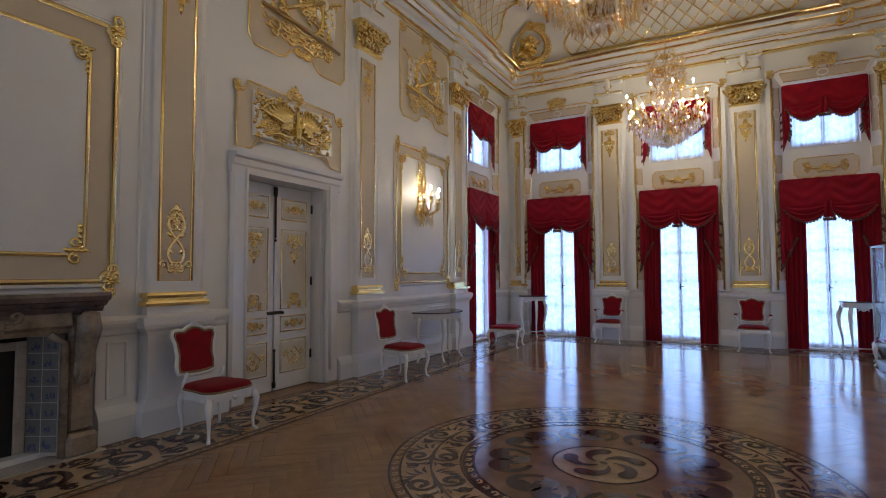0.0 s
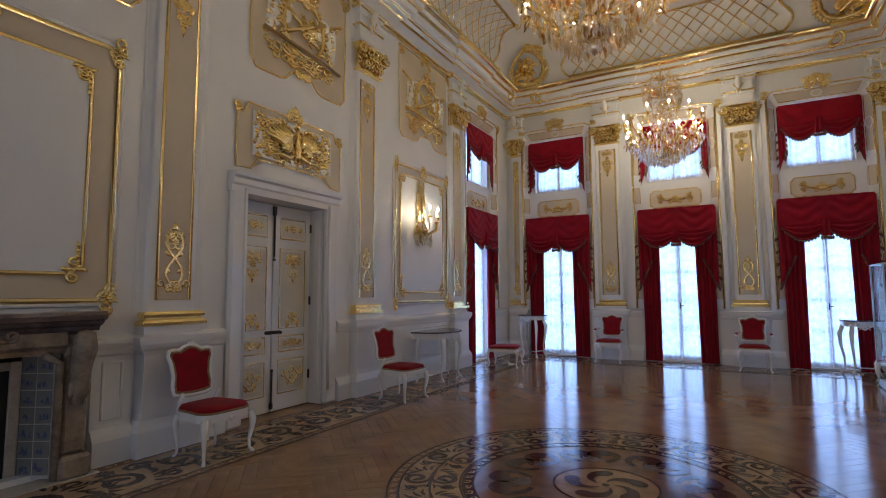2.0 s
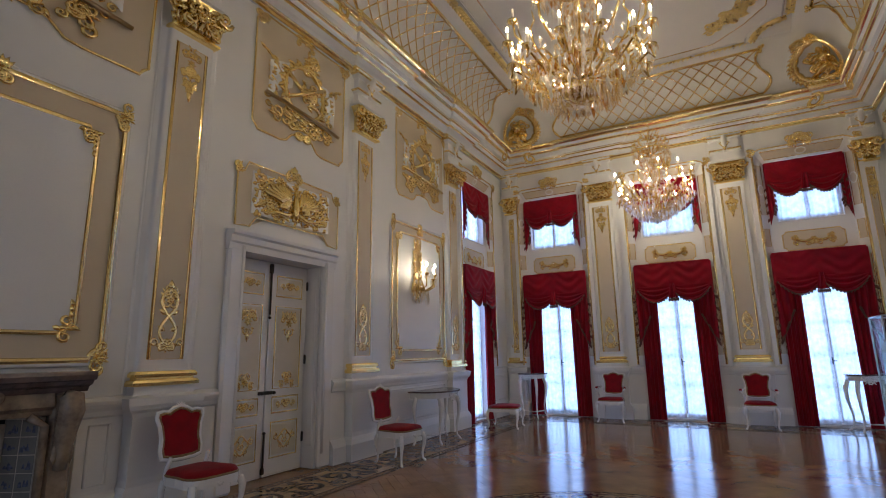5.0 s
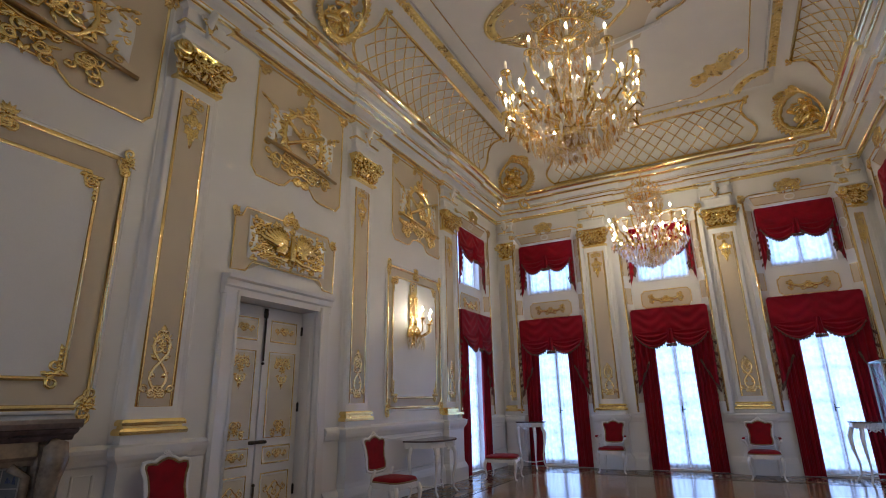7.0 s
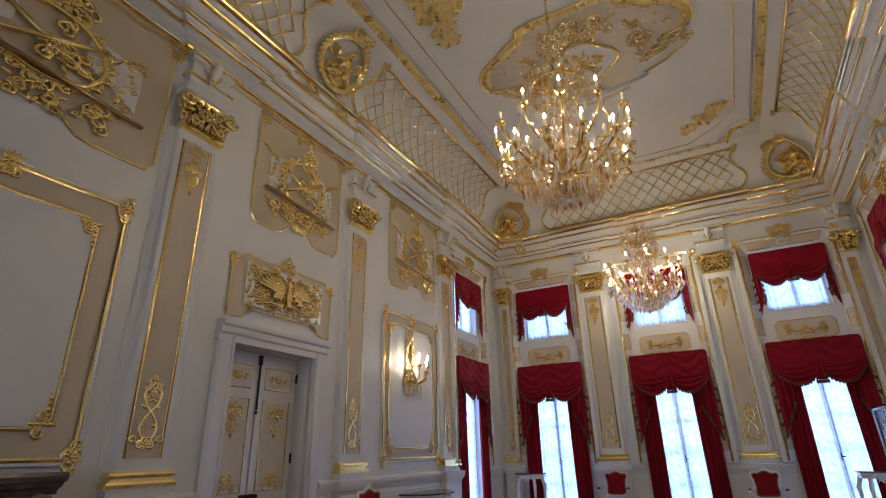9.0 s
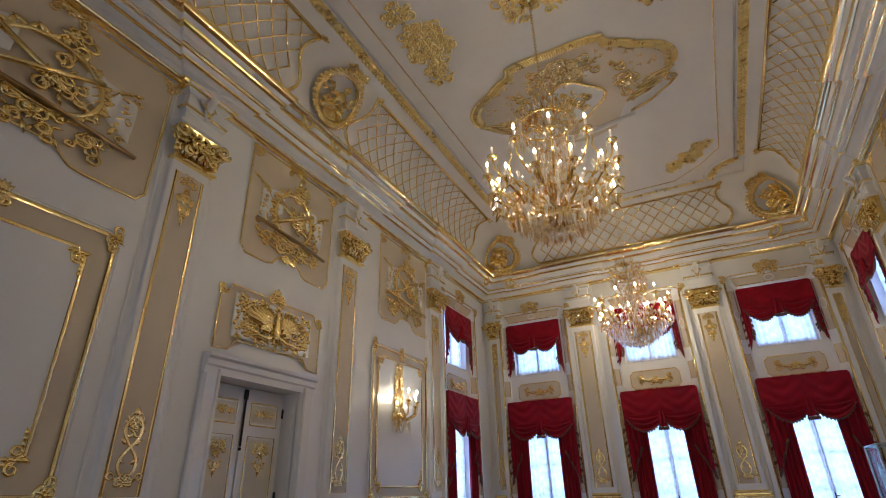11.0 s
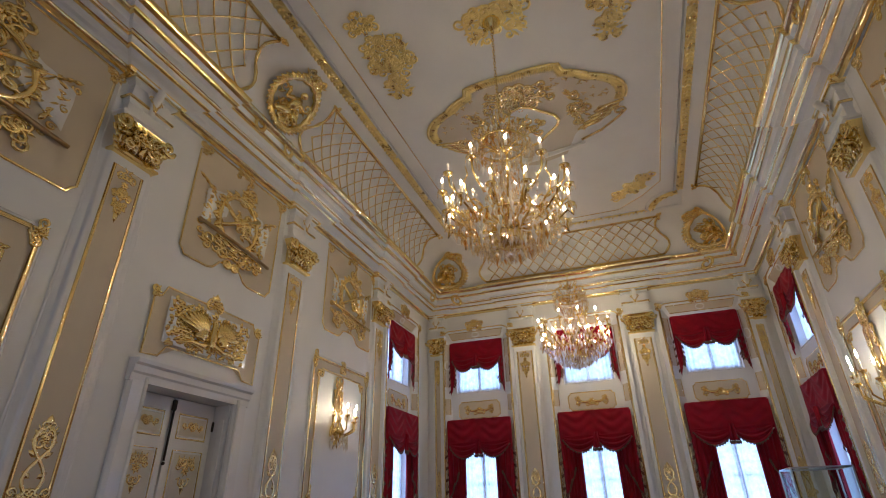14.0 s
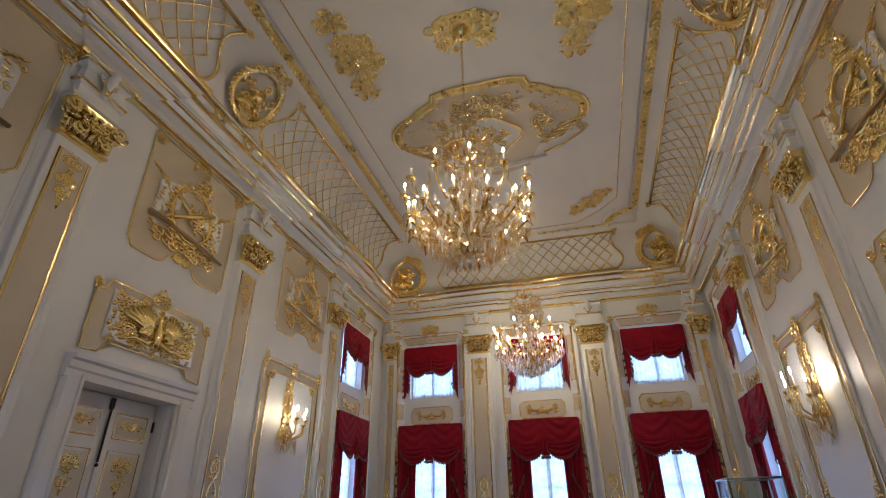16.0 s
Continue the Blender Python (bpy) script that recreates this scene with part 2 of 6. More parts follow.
    def leaf(self, x, y, ang, ln, wd, z=0.0, h=0.02):
        """A pointed, ridged leaf lying on the plane z."""
        c, s = math.cos(ang), math.sin(ang)
        pr = [(0, 0, 0.3), (0.3, 0.5, 0.4), (0.65, 0.4, 0.5), (1, 0, 0.15), (0.65, -0.4, 0.5), (0.3, -0.5, 0.4), (0.45, 0, 1.0)]
        v = [(x + c * a * ln - s * b * wd, y + s * a * ln + c * b * wd, z + (h if k == 1.0 else h * k * 0.5)) for a, b, k in pr]
        base = [(p[0], p[1], z - 0.002) for p in v[:6]]
        f = [(i, (i + 1) % 6, 6) for i in range(6)] + [(7 + i, 7 + (i + 1) % 6, (i + 1) % 6, i) for i in range(6)]
        return self.add(v + base, f, True)

    def scroll(self, x, y, r, a0=0.0, turn=1, z=0.0, t=0.012, laps=1.35, n=13):
        """A volute that winds inwards from (x, y)."""
        cx, cy = x - r * math.cos(a0), y - r * math.sin(a0)
        pts, rs = [], []
        for i in range(n):
            k = i / (n - 1)
            q = a0 + turn * k * laps * 2 * math.pi
            rr = r * (1 - 0.82 * k)
            pts.append((cx + rr * math.cos(q), cy + rr * math.sin(q), z + t * 0.5))
            rs.append(t * (0.35 + 0.75 * math.sin(math.pi * min(1, k + 0.12))))
        return self.tube(pts, rs, 5)

    def ball(self, x, y, z, r, seg=7):
        return self.lathe([(r * 0.4, -r * 0.9), (r * 0.87, -r * 0.5), (r, 0), (r * 0.87, r * 0.5), (r * 0.4, r * 0.9)], seg, (x, y, z))

    def cluster(self, w, h, n, seed, x=0, y=0, t=0.012, mirror=True, z=0.0, size=0.09, core=True):
        """Gilded foliage of scrolls and leaves in an oval w by h."""
        rnd = random.Random(seed)
        for _ in range(n):
            q, k = rnd.uniform(-math.pi / 2, math.pi / 2), math.sqrt(rnd.uniform(0.03, 1))
            px, py = 0.5 * w * k * math.cos(q), 0.5 * h * k * math.sin(q)
            a, r, tn = rnd.uniform(0, 6.28), size * rnd.uniform(0.4, 0.8), rnd.choice((-1, 1))
            la, ll = math.atan2(py, px + 1e-6) + rnd.uniform(-0.9, 0.9), size * rnd.uniform(0.7, 1.3)
            for m in (1, -1) if mirror else (1,):
                self.scroll(x + m * px, y + py, r, a if m > 0 else math.pi - a, tn * m, z, t)
                self.leaf(x + m * px, y + py, la if m > 0 else math.pi - la, ll, ll * 0.32, z, t * 1.8)
        if core:
            for j in range(7):
                self.leaf(x, y, 2 * math.pi * j / 7, size * 0.9, size * 0.4, z + t * 0.6, t * 2)
            self.ball(x, y, z + t * 2, size * 0.2)
        return self

    def outline(self, pts, r, z=0.0, flat=0.7):
        return self.tube([(p[0], p[1], z) for p in pts], r, 6, True, flat)

    def plate(self, pts, z0, z1):
        """A flat board with the outline pts, which must be starlike round its middle."""
        n = len(pts)
        cx, cy = sum(p[0] for p in pts) / n, sum(p[1] for p in pts) / n
        v = [(*p[:2], z1) for p in pts] + [(*p[:2], z0) for p in pts] + [(cx, cy, z1)]
        return self.add(v, [(i, (i + 1) % n, 2 * n) for i in range(n)] + [(n + i, n + (i + 1) % n, (i + 1) % n, i) for i in range(n)])

    def moulding(self, prof, u0, u1):
        """prof: points (out, up) of a section, run from u0 to u1 along x with closed ends."""
        n = len(prof)
        v = [(u0, p[1], p[0]) for p in prof] + [(u1, p[1], p[0]) for p in prof]
        f = [(i, i + 1, n + i + 1, n + i) for i in range(n - 1)]
        return self.add(v, f + [tuple(range(n))[::-1], tuple(range(n, 2 * n))])

    def wrap(self, prof, half, d):
        """A moulding round three sides of a block of half width and depth d; prof: (out, up)."""
        n = len(prof)
        v = []
        for p in prof:
            v += [(-half - p[0], p[1], 0), (-half - p[0], p[1], d + p[0]), (half + p[0], p[1], d + p[0]), (half + p[0], p[1], 0)]
        f = [(4 * i + j, 4 * i + j + 1, 4 * i + 5 + j, 4 * i + 4 + j) for i in range(n - 1) for j in range(3)]
        f += [(3, 2, 1, 0), tuple(4 * n - 4 + j for j in range(4))]
        return self.add(v, f)

    def mesh(self, name, mat):
        me = bpy.data.meshes.new(name)
        me.from_pydata([tuple(p) for p in self.v], [], self.f)
        me.polygons.foreach_set("use_smooth", self.s)
        me.materials.append(mat)
        bm = bmesh.new()
        bm.from_mesh(me)
        bmesh.ops.recalc_face_normals(bm, faces=bm.faces)
        bm.to_mesh(me)
        bm.free()
        return me


def part(name, geo, mat, parent, label="", at=None):
    ob = new(name, geo.mesh(name, mat))
    ob.parent = parent
    if at is not None:
        ob.matrix_basis = at
    return tagged(ob, label)


def new_child(name, me, parent):
    ob = new(name, me)
    ob.parent = parent
    return ob


def thing(name, m, label, category, group="", kind=""):
    ob = new(name)
    ob.empty_display_size = 0.1
    ob.matrix_basis = m
    return tagged(ob, label, category, group, kind)


def setting(name, geo, mat, label, m=None, kind="structure"):
    ob = new(name, geo.mesh(name, mat))
    if m is not None:
        ob.matrix_basis = m
    return tagged(ob, label, "", "", kind)


def rect(w, h, x=0, y=0):
    return [(x - w, y - h), (x + w, y - h), (x + w, y + h), (x - w, y + h)]


def notched(w, h, r, x=0, y=0, n=4):
    """A rectangle of half sizes w, h with scooped corners of radius r."""
    pts = []
    for sx, sy, a in ((1, 1, 270), (-1, 1, 0), (-1, -1, 90), (1, -1, 180)):
        cx, cy = x + sx * w, y + sy * h
        for i in range(n + 1):
            q = radians(a - 90 * i / n)
            pts.append((cx + r * math.cos(q), cy + r * math.sin(q)))
    return pts


# ---- walls, floor, ceiling ----
def holed_wall(name, m, u0, u1, top, holes, thick, label):
    """A wall with rectangular holes (ua, ub, va, vb), as boxes butted end to end."""
    g = Geo()
    us = sorted({u0, u1, *(h[0] for h in holes), *(h[1] for h in holes)})
    for a, b in zip(us, us[1:]):
        gaps = sorted((h[2], h[3]) for h in holes if h[0] <= a + 1e-6 and h[1] >= b - 1e-6)
        z = 0.0
        for lo, hi in gaps + [(top, top)]:
            if lo > z + 1e-4:
                g.box(a, b, z, lo, -thick, 0)
            z = hi
    return setting(name, g, WHITE, label, m)


LOW, HIGH = (0.02, 3.34), (4.12, 5.50)
win = lambda s: [(s - 0.58, s + 0.58, *LOW), (s - 0.58, s + 0.58, *HIGH)]
SIDE_WIN = 12.22
DOOR = (MID + 0.07 - 0.74, MID + 0.07 + 0.74, 0.0, 2.82)
HOLE_FIRE = (2.99 - 0.53, 2.99 + 0.53, 0.06, 1.06)
holed_wall("wall_west", wall_m("L", 0), BACK, FAR, CEIL + 0.1, win(SIDE_WIN) + [DOOR, HOLE_FIRE], 0.45, "white painted panelled hall wall with gilded trim")
holed_wall("wall_east", wall_m("R", 0), -FAR, -BACK, CEIL + 0.1, win(-SIDE_WIN), 0.45, "white painted panelled hall wall with gilded trim")
holed_wall("wall_north", wall_m("F", 0), -HALF - 0.45, HALF + 0.45, CEIL + 0.1, sum((win(s) for s in WINDOWS), []), 0.45, "white painted window wall with gilded trim")
holed_wall("wall_south", wall_m("B", 0), -HALF - 0.45, HALF + 0.45, CEIL + 0.1, [(s - 0.58, s + 0.58, *LOW) for s in WINDOWS], 0.45, "unseen white painted end wall with assumed french windows")


def ring_sweep(g, prof, smooth=False):
    """A section of points (distance from the wall, height) run round the room with mitred corners."""
    n = len(prof)
    v = []
    for d, z in prof:
        v += [(-HALF + d, BACK + d, z), (HALF - d, BACK + d, z), (HALF - d, FAR - d, z), (-HALF + d, FAR - d, z)]
    f = [(4 * i + j, 4 * i + (j + 1) % 4, 4 * i + 4 + (j + 1) % 4, 4 * i + 4 + j) for i in range(n - 1) for j in range(4)]
    return g.add(v, f, smooth)


setting("floor", Geo().box(-HALF - 0.45, HALF + 0.45, BACK - 0.45, FAR + 0.45, -0.2, -0.012), OAK, "polished oak parquet floor")
COVE0, COVE1 = (0.58, 6.68), (1.40, 7.60)


def cove(s, a):
    """Place on the cove: s along the wall, a from 0 at the cornice to 1 at the flat ceiling: (distance from wall, height)."""
    q = a * math.pi / 2
    return COVE0[0] + (COVE1[0] - COVE0[0]) * (1 - math.cos(q)), COVE0[1] + (COVE1[1] - COVE0[1]) * math.sin(q)


g = Geo()
ring_sweep(g, [(0.0, 6.68)] + [cove(0, i / 10) for i in range(11)] + [(1.42, CEIL)], True)
g.add([(-HALF + 1.42, BACK + 1.42, CEIL), (HALF - 1.42, BACK + 1.42, CEIL), (HALF - 1.42, FAR - 1.42, CEIL), (-HALF + 1.42, FAR - 1.42, CEIL)], [(0, 1, 2, 3)])
g.box(-HALF - 0.4, HALF + 0.4, BACK - 0.4, FAR + 0.4, CEIL + 0.1, CEIL + 0.25)
setting("ceiling", g, CEILM, "white coved plaster ceiling with gilded stucco")

CORNICE = [(0, 6.20), (0.06, 6.20), (0.09, 6.25), (0.16, 6.28), (0.21, 6.29), (0.30, 6.33), (0.36, 6.36),
           (0.40, 6.43), (0.47, 6.46), (0.50, 6.54), (0.56, 6.58), (0.60, 6.66), (0.60, 6.70), (0.0, 6.70)]
setting("cornice", ring_sweep(Geo(), CORNICE), WHITE, "white moulded cornice with gilded edges")
BEADS = ((0.085, 6.225, 0.036), (0.305, 6.335, 0.020), (0.385, 6.395, 0.013), (0.40, 6.44, 0.019), (0.53, 6.555, 0.026), (0.615, 6.675, 0.046))


def bead_profile(d, z, r):
    """A shallow rounded band that faces down into the room: (out, up)."""
    h = math.sqrt(0.5)
    arc = [(d + h * (1.45 * r * u + 0.55 * r * (1 - u * u)), z + h * (1.45 * r * u - 0.55 * r * (1 - u * u))) for u in (i / 4 - 1 for i in range(9))]
    return [(arc[0][0] - 0.02, arc[0][1] + 0.02)] + arc + [(arc[-1][0] - 0.02, arc[-1][1] + 0.02)]


for d, z, r in BEADS:
    setting("trim", ring_sweep(Geo(), bead_profile(d, z, r), True), PALEGOLD, "gilded cornice bead")

# dado: panelling of the lower wall, run between the openings
DADO = [(0, 0), (0.10, 0), (0.10, 0.22), (0.085, 0.26), (0.06, 0.30), (0.035, 0.33), (0.03, 0.36), (0.03, 0.98), (0.05, 1.0), (0.06, 1.04), (0.075, 1.07), (0.085, 1.10), (0.085, 1.13), (0.05, 1.16), (0, 1.17)]


def dado(side, a, b):
    s = Geo().moulding(DADO, a, b)
    base = setting("baseboard", s, WHITE, "white panelled dado with moulded cap", wall_m(side, 0))
    w, c = (b - a) / 2, (a + b) / 2
    if w > 0.18:
        part("panel", Geo().outline(rect(w - 0.1, 0.26, c, 0.66), 0.016, 0.03), WHITE, base)


for a, b in ((-1.63, 1.0), (1.72, 2.05), (3.93, 4.30), (5.02, 5.33), (7.25, 7.56), (8.28, 10.74), (13.02, 13.95)):
    dado("L", a, b)
for a, b in ((-1.63, 1.0), (1.72, 4.30), (5.02, 5.33), (7.25, 7.56), (8.28, 10.74), (13.02, 13.95)):
    dado("R", -b, -a)
for a, b in ((-1.94, -1.82), (-1.11, -0.79), (0.79, 1.0), (1.72, 1.94), (-3.62, -3.52), (3.52, 3.62)):
    dado("F", a, b)


# ---- pilasters ----
def pilaster(m, w, label):
    """w: half the width of the shaft."""
    p = thing("pilaster", m, label, "pilaster", "pilasters")
    k = w + 0.07

    def part(name, geo, mat, parent, lb="", flat=0.42):
        """A part of the pilaster, pressed towards the wall by flat."""
        geo.v = [(x, y, z * flat) for x, y, z in geo.v]
        return tagged(new_child(name, geo.mesh(name, mat), parent), lb)

    part("plinth", Geo().wrap([(0.05, 0), (0.05, 0.24), (0.02, 0.30), (-0.01, 0.34), (-0.02, 0.40), (-0.02, 0.96), (0.0, 1.0), (0.03, 1.03), (0.05, 1.07), (0.06, 1.14), (0.0, 1.16)], k, 0.24), WHITE, p, "", 0.68)
    part("pedestal", Geo().wrap([(0, 1.16), (0, 1.24)], k - 0.02, 0.2), WHITE, p, "", 0.62)
    part("base", Geo().wrap([(0.01, 1.24), (0.05, 1.245), (0.055, 1.275), (0.035, 1.30), (0.005, 1.305), (0.005, 1.325), (0.03, 1.33), (0.035, 1.355), (0.015, 1.38), (0, 1.385)], w + 0.03, 0.19), GOLD, p, "gilded base mouldings", 0.62)
    part("backing", Geo().box(-w - 0.10, w + 0.10, 1.17, 6.2, 0, 0.03, 0.012), WHITE, p)
    prof = [(w + 0.075, 0.03), (w + 0.06, 0.055), (w + 0.025, 0.065), (w + 0.012, 0.08), (w + 0.006, 0.12), (w, 0.15), (w - 0.016, 0.166), (w - 0.04, 0.17)]
    prof += [(-x, z) for x, z in prof[::-1]]
    g = Geo().add([(x, y, z) for y in (1.385, 5.14) for x, z in prof], [(i, i + 1, 17 + i, 16 + i) for i in range(15)], True)
    part("shaft", g, WHITE, p, "white moulded shaft")
    part("inset", Geo().box(-w + 0.09, w - 0.09, 1.5, 5.02, 0.168, 0.174), BEIGE, p, "beige painted shaft panel")
    part("edging", Geo().outline(rect(w - 0.09, 1.76, 0, 3.26), 0.021, 0.178, 0.5), PALEGOLD, p, "gilded panel edging")
    q = w / 0.27
    g = Geo()
    for s in (-1, 1):
        g.tube([(s * 0.09 * q * math.sin(i * 0.5), 1.62 + i * 0.05, 0.18) for i in range(13)], 0.019, 6)
        g.scroll(s * 0.1 * q, 1.62, 0.05 * q, 0 if s > 0 else math.pi, s, 0.175, 0.014)
        g.scroll(s * 0.09 * q, 2.22, 0.05 * q, 0 if s > 0 else math.pi, -s, 0.175, 0.012)
        for y in (1.6, 1.78, 1.95, 2.12):
            g.leaf(s * 0.03, y, s * 0.6 + (0 if s > 0 else math.pi), 0.1 * q, 0.05, 0.176, 0.02)
    g.leaf(0, 2.2, math.pi / 2, 0.12, 0.08, 0.176, 0.03)
    g.cluster(0.24 * q, 0.14, 4, 7, 0, 1.62, 0.016, True, 0.176, 0.07)
    g.cluster(0.2 * q, 0.12, 3, 9, 0, 2.1, 0.014, True, 0.176, 0.06)
    part("ornament", g, PALEGOLD, p, "gilded crossed scroll ornament")
    g = Geo().cluster(0.24 * q, 0.34, 10, 5, 0, 4.82, 0.015, True, 0.175, 0.065)
    part("pendant", g, GOLD, p, "gilded upper ornament")
    g = Geo().cluster(0.13 * q, 0.16, 5, 6, 0, 4.54, 0.014, True, 0.175, 0.055)
    g.leaf(0, 4.50, -math.pi / 2, 0.16, 0.06, 0.176, 0.03)
    part("pendant", g, GOLD, p, "gilded hanging ornament")
    # capital
    cap = part("capital", Geo().wrap([(0.0, 5.14), (0.03, 5.15), (0.03, 5.18), (-0.03, 5.19), (-0.03, 5.45), (0.03, 5.56), (0.06, 5.6)], w, 0.17), GOLD, p, "gilded foliate capital", 0.75)
    g = Geo()
    n = max(3, int(6 * q))
    for row, (y, ln) in enumerate(((5.19, 0.17), (5.31, 0.18))):
        for i in range(n - row):
            x = (-w + (i + 0.5 + row * 0.5) * 2 * w / n)
            g.tube([(x, y, 0.15), (x, y + ln * 0.5, 0.18), (x * 1.05, y + ln * 0.85, 0.235 + 0.03 * row), (x * 1.14, y + ln, 0.31 + 0.03 * row), (x * 1.16, y + ln * 0.78, 0.345 + 0.03 * row)], [0.024, 0.05, 0.052, 0.044, 0.016], 6, False, 0.5)
    for s in (-1, 1):
        g.scroll(s * (w + 0.13), 5.50, 0.10, 0 if s > 0 else math.pi, -s, 0.27, 0.04, 1.3)
        g.scroll(s * (w + 0.08), 5.46, 0.08, 0 if s > 0 else math.pi, -s, 0.12, 0.034, 1.3)
        g.scroll(s * w * 0.45, 5.5, 0.05, 0 if s > 0 else math.pi, -s, 0.22, 0.022, 1.2)
        for j in range(4):
            g.leaf(s * (w - 0.02), 5.22 + 0.07 * j, (0.9 if s > 0 else math.pi - 0.9), 0.12, 0.07, 0.15 + 0.02 * j, 0.05)
    g.cluster(1.6 * w, 0.3, int(4 * q), 3, 0, 5.40, 0.022, True, 0.27, 0.12)
    part("foliage", g, GOLD, cap, "", 0.75)
    part("abacus", Geo().wrap([(0.06, 5.6), (0.09, 5.615), (0.09, 5.65), (0.06, 5.66), (0.0, 5.67)], w, 0.17), WHITE, p, "", 0.8)
    part("entablature_block", Geo().wrap([(0.0, 5.67), (0.0, 5.84), (0.03, 5.86), (0.03, 5.92), (0.0, 5.93), (0.0, 6.12), (0.05, 6.15), (0.05, 6.2), (0.08, 6.24)], w, 0.14), WHITE, p, "", 0.8)
    for o, y in ((0.045, 5.90), (0.07, 6.19)):
        part("block_bead", Geo().tube([(-w - o, y, 0), (-w - o, y, 0.14 + o), (w + o, y, 0.14 + o), (w + o, y, 0)], 0.021, 6, False, 1, (0, 1, 0)), PALEGOLD, p, "gilded bead of the block", 0.8)
    g = Geo().tube([(0, 5.84, 0.17), (0, 5.9, 0.2), (0, 6.0, 0.2), (0, 6.1, 0.25), (0, 6.16, 0.3), (0, 6.2, 0.26)], [0.03, 0.045, 0.05, 0.055, 0.055, 0.03], 8)
    for s in (-1, 1):
        g.scroll(s * 0.12, 6.1, 0.06, 0 if s > 0 else math.pi, -s, 0.19, 0.022)
        g.leaf(s * 0.03, 5.9, math.pi / 2 + s * 0.6, 0.14, 0.07, 0.2, 0.03)
    part("console", g, PLASTER, p, "white scroll console", 0.8)
    g = Geo()
    for s in (-1, 1):
        g.scroll(s * 0.10, 6.02, 0.05, 0 if s > 0 else math.pi, s, 0.21, 0.014)
        g.leaf(s * 0.02, 5.86, math.pi / 2 + s * 0.5, 0.13, 0.05, 0.24, 0.02)
    part("console_gilding", g, GOLD, p, "gilded scrolls", 0.8)
    part("cornice_break", Geo().wrap([(d, z) for d, z in CORNICE[1:]], w + 0.04, 0.055), WHITE, p, "cornice stepped forward over the pilaster", 1.0)
    for d, z, r in BEADS:
        part("cornice_bead", Geo().wrap(bead_profile(d, z, r), w + 0.04, 0.055), PALEGOLD, p, "gilded bead of the stepped cornice", 1.0)
    return p


first = pilaster(wall_m("L", PIERS[0]), 0.27, "white pilaster with gilded base, beige inset and capital")
for y in PIERS[1:]:
    copy_thing(first, wall_m("L", y))
for y in PIERS:
    copy_thing(first, wall_m("R", y))
for x in (-1.465, 1.36):
    copy_thing(first, wall_m("F", x))
slim = pilaster(wall_m("F", -3.80), 0.16, "narrow white corner pilaster with gilded capital")
copy_thing(slim, wall_m("F", 3.80))


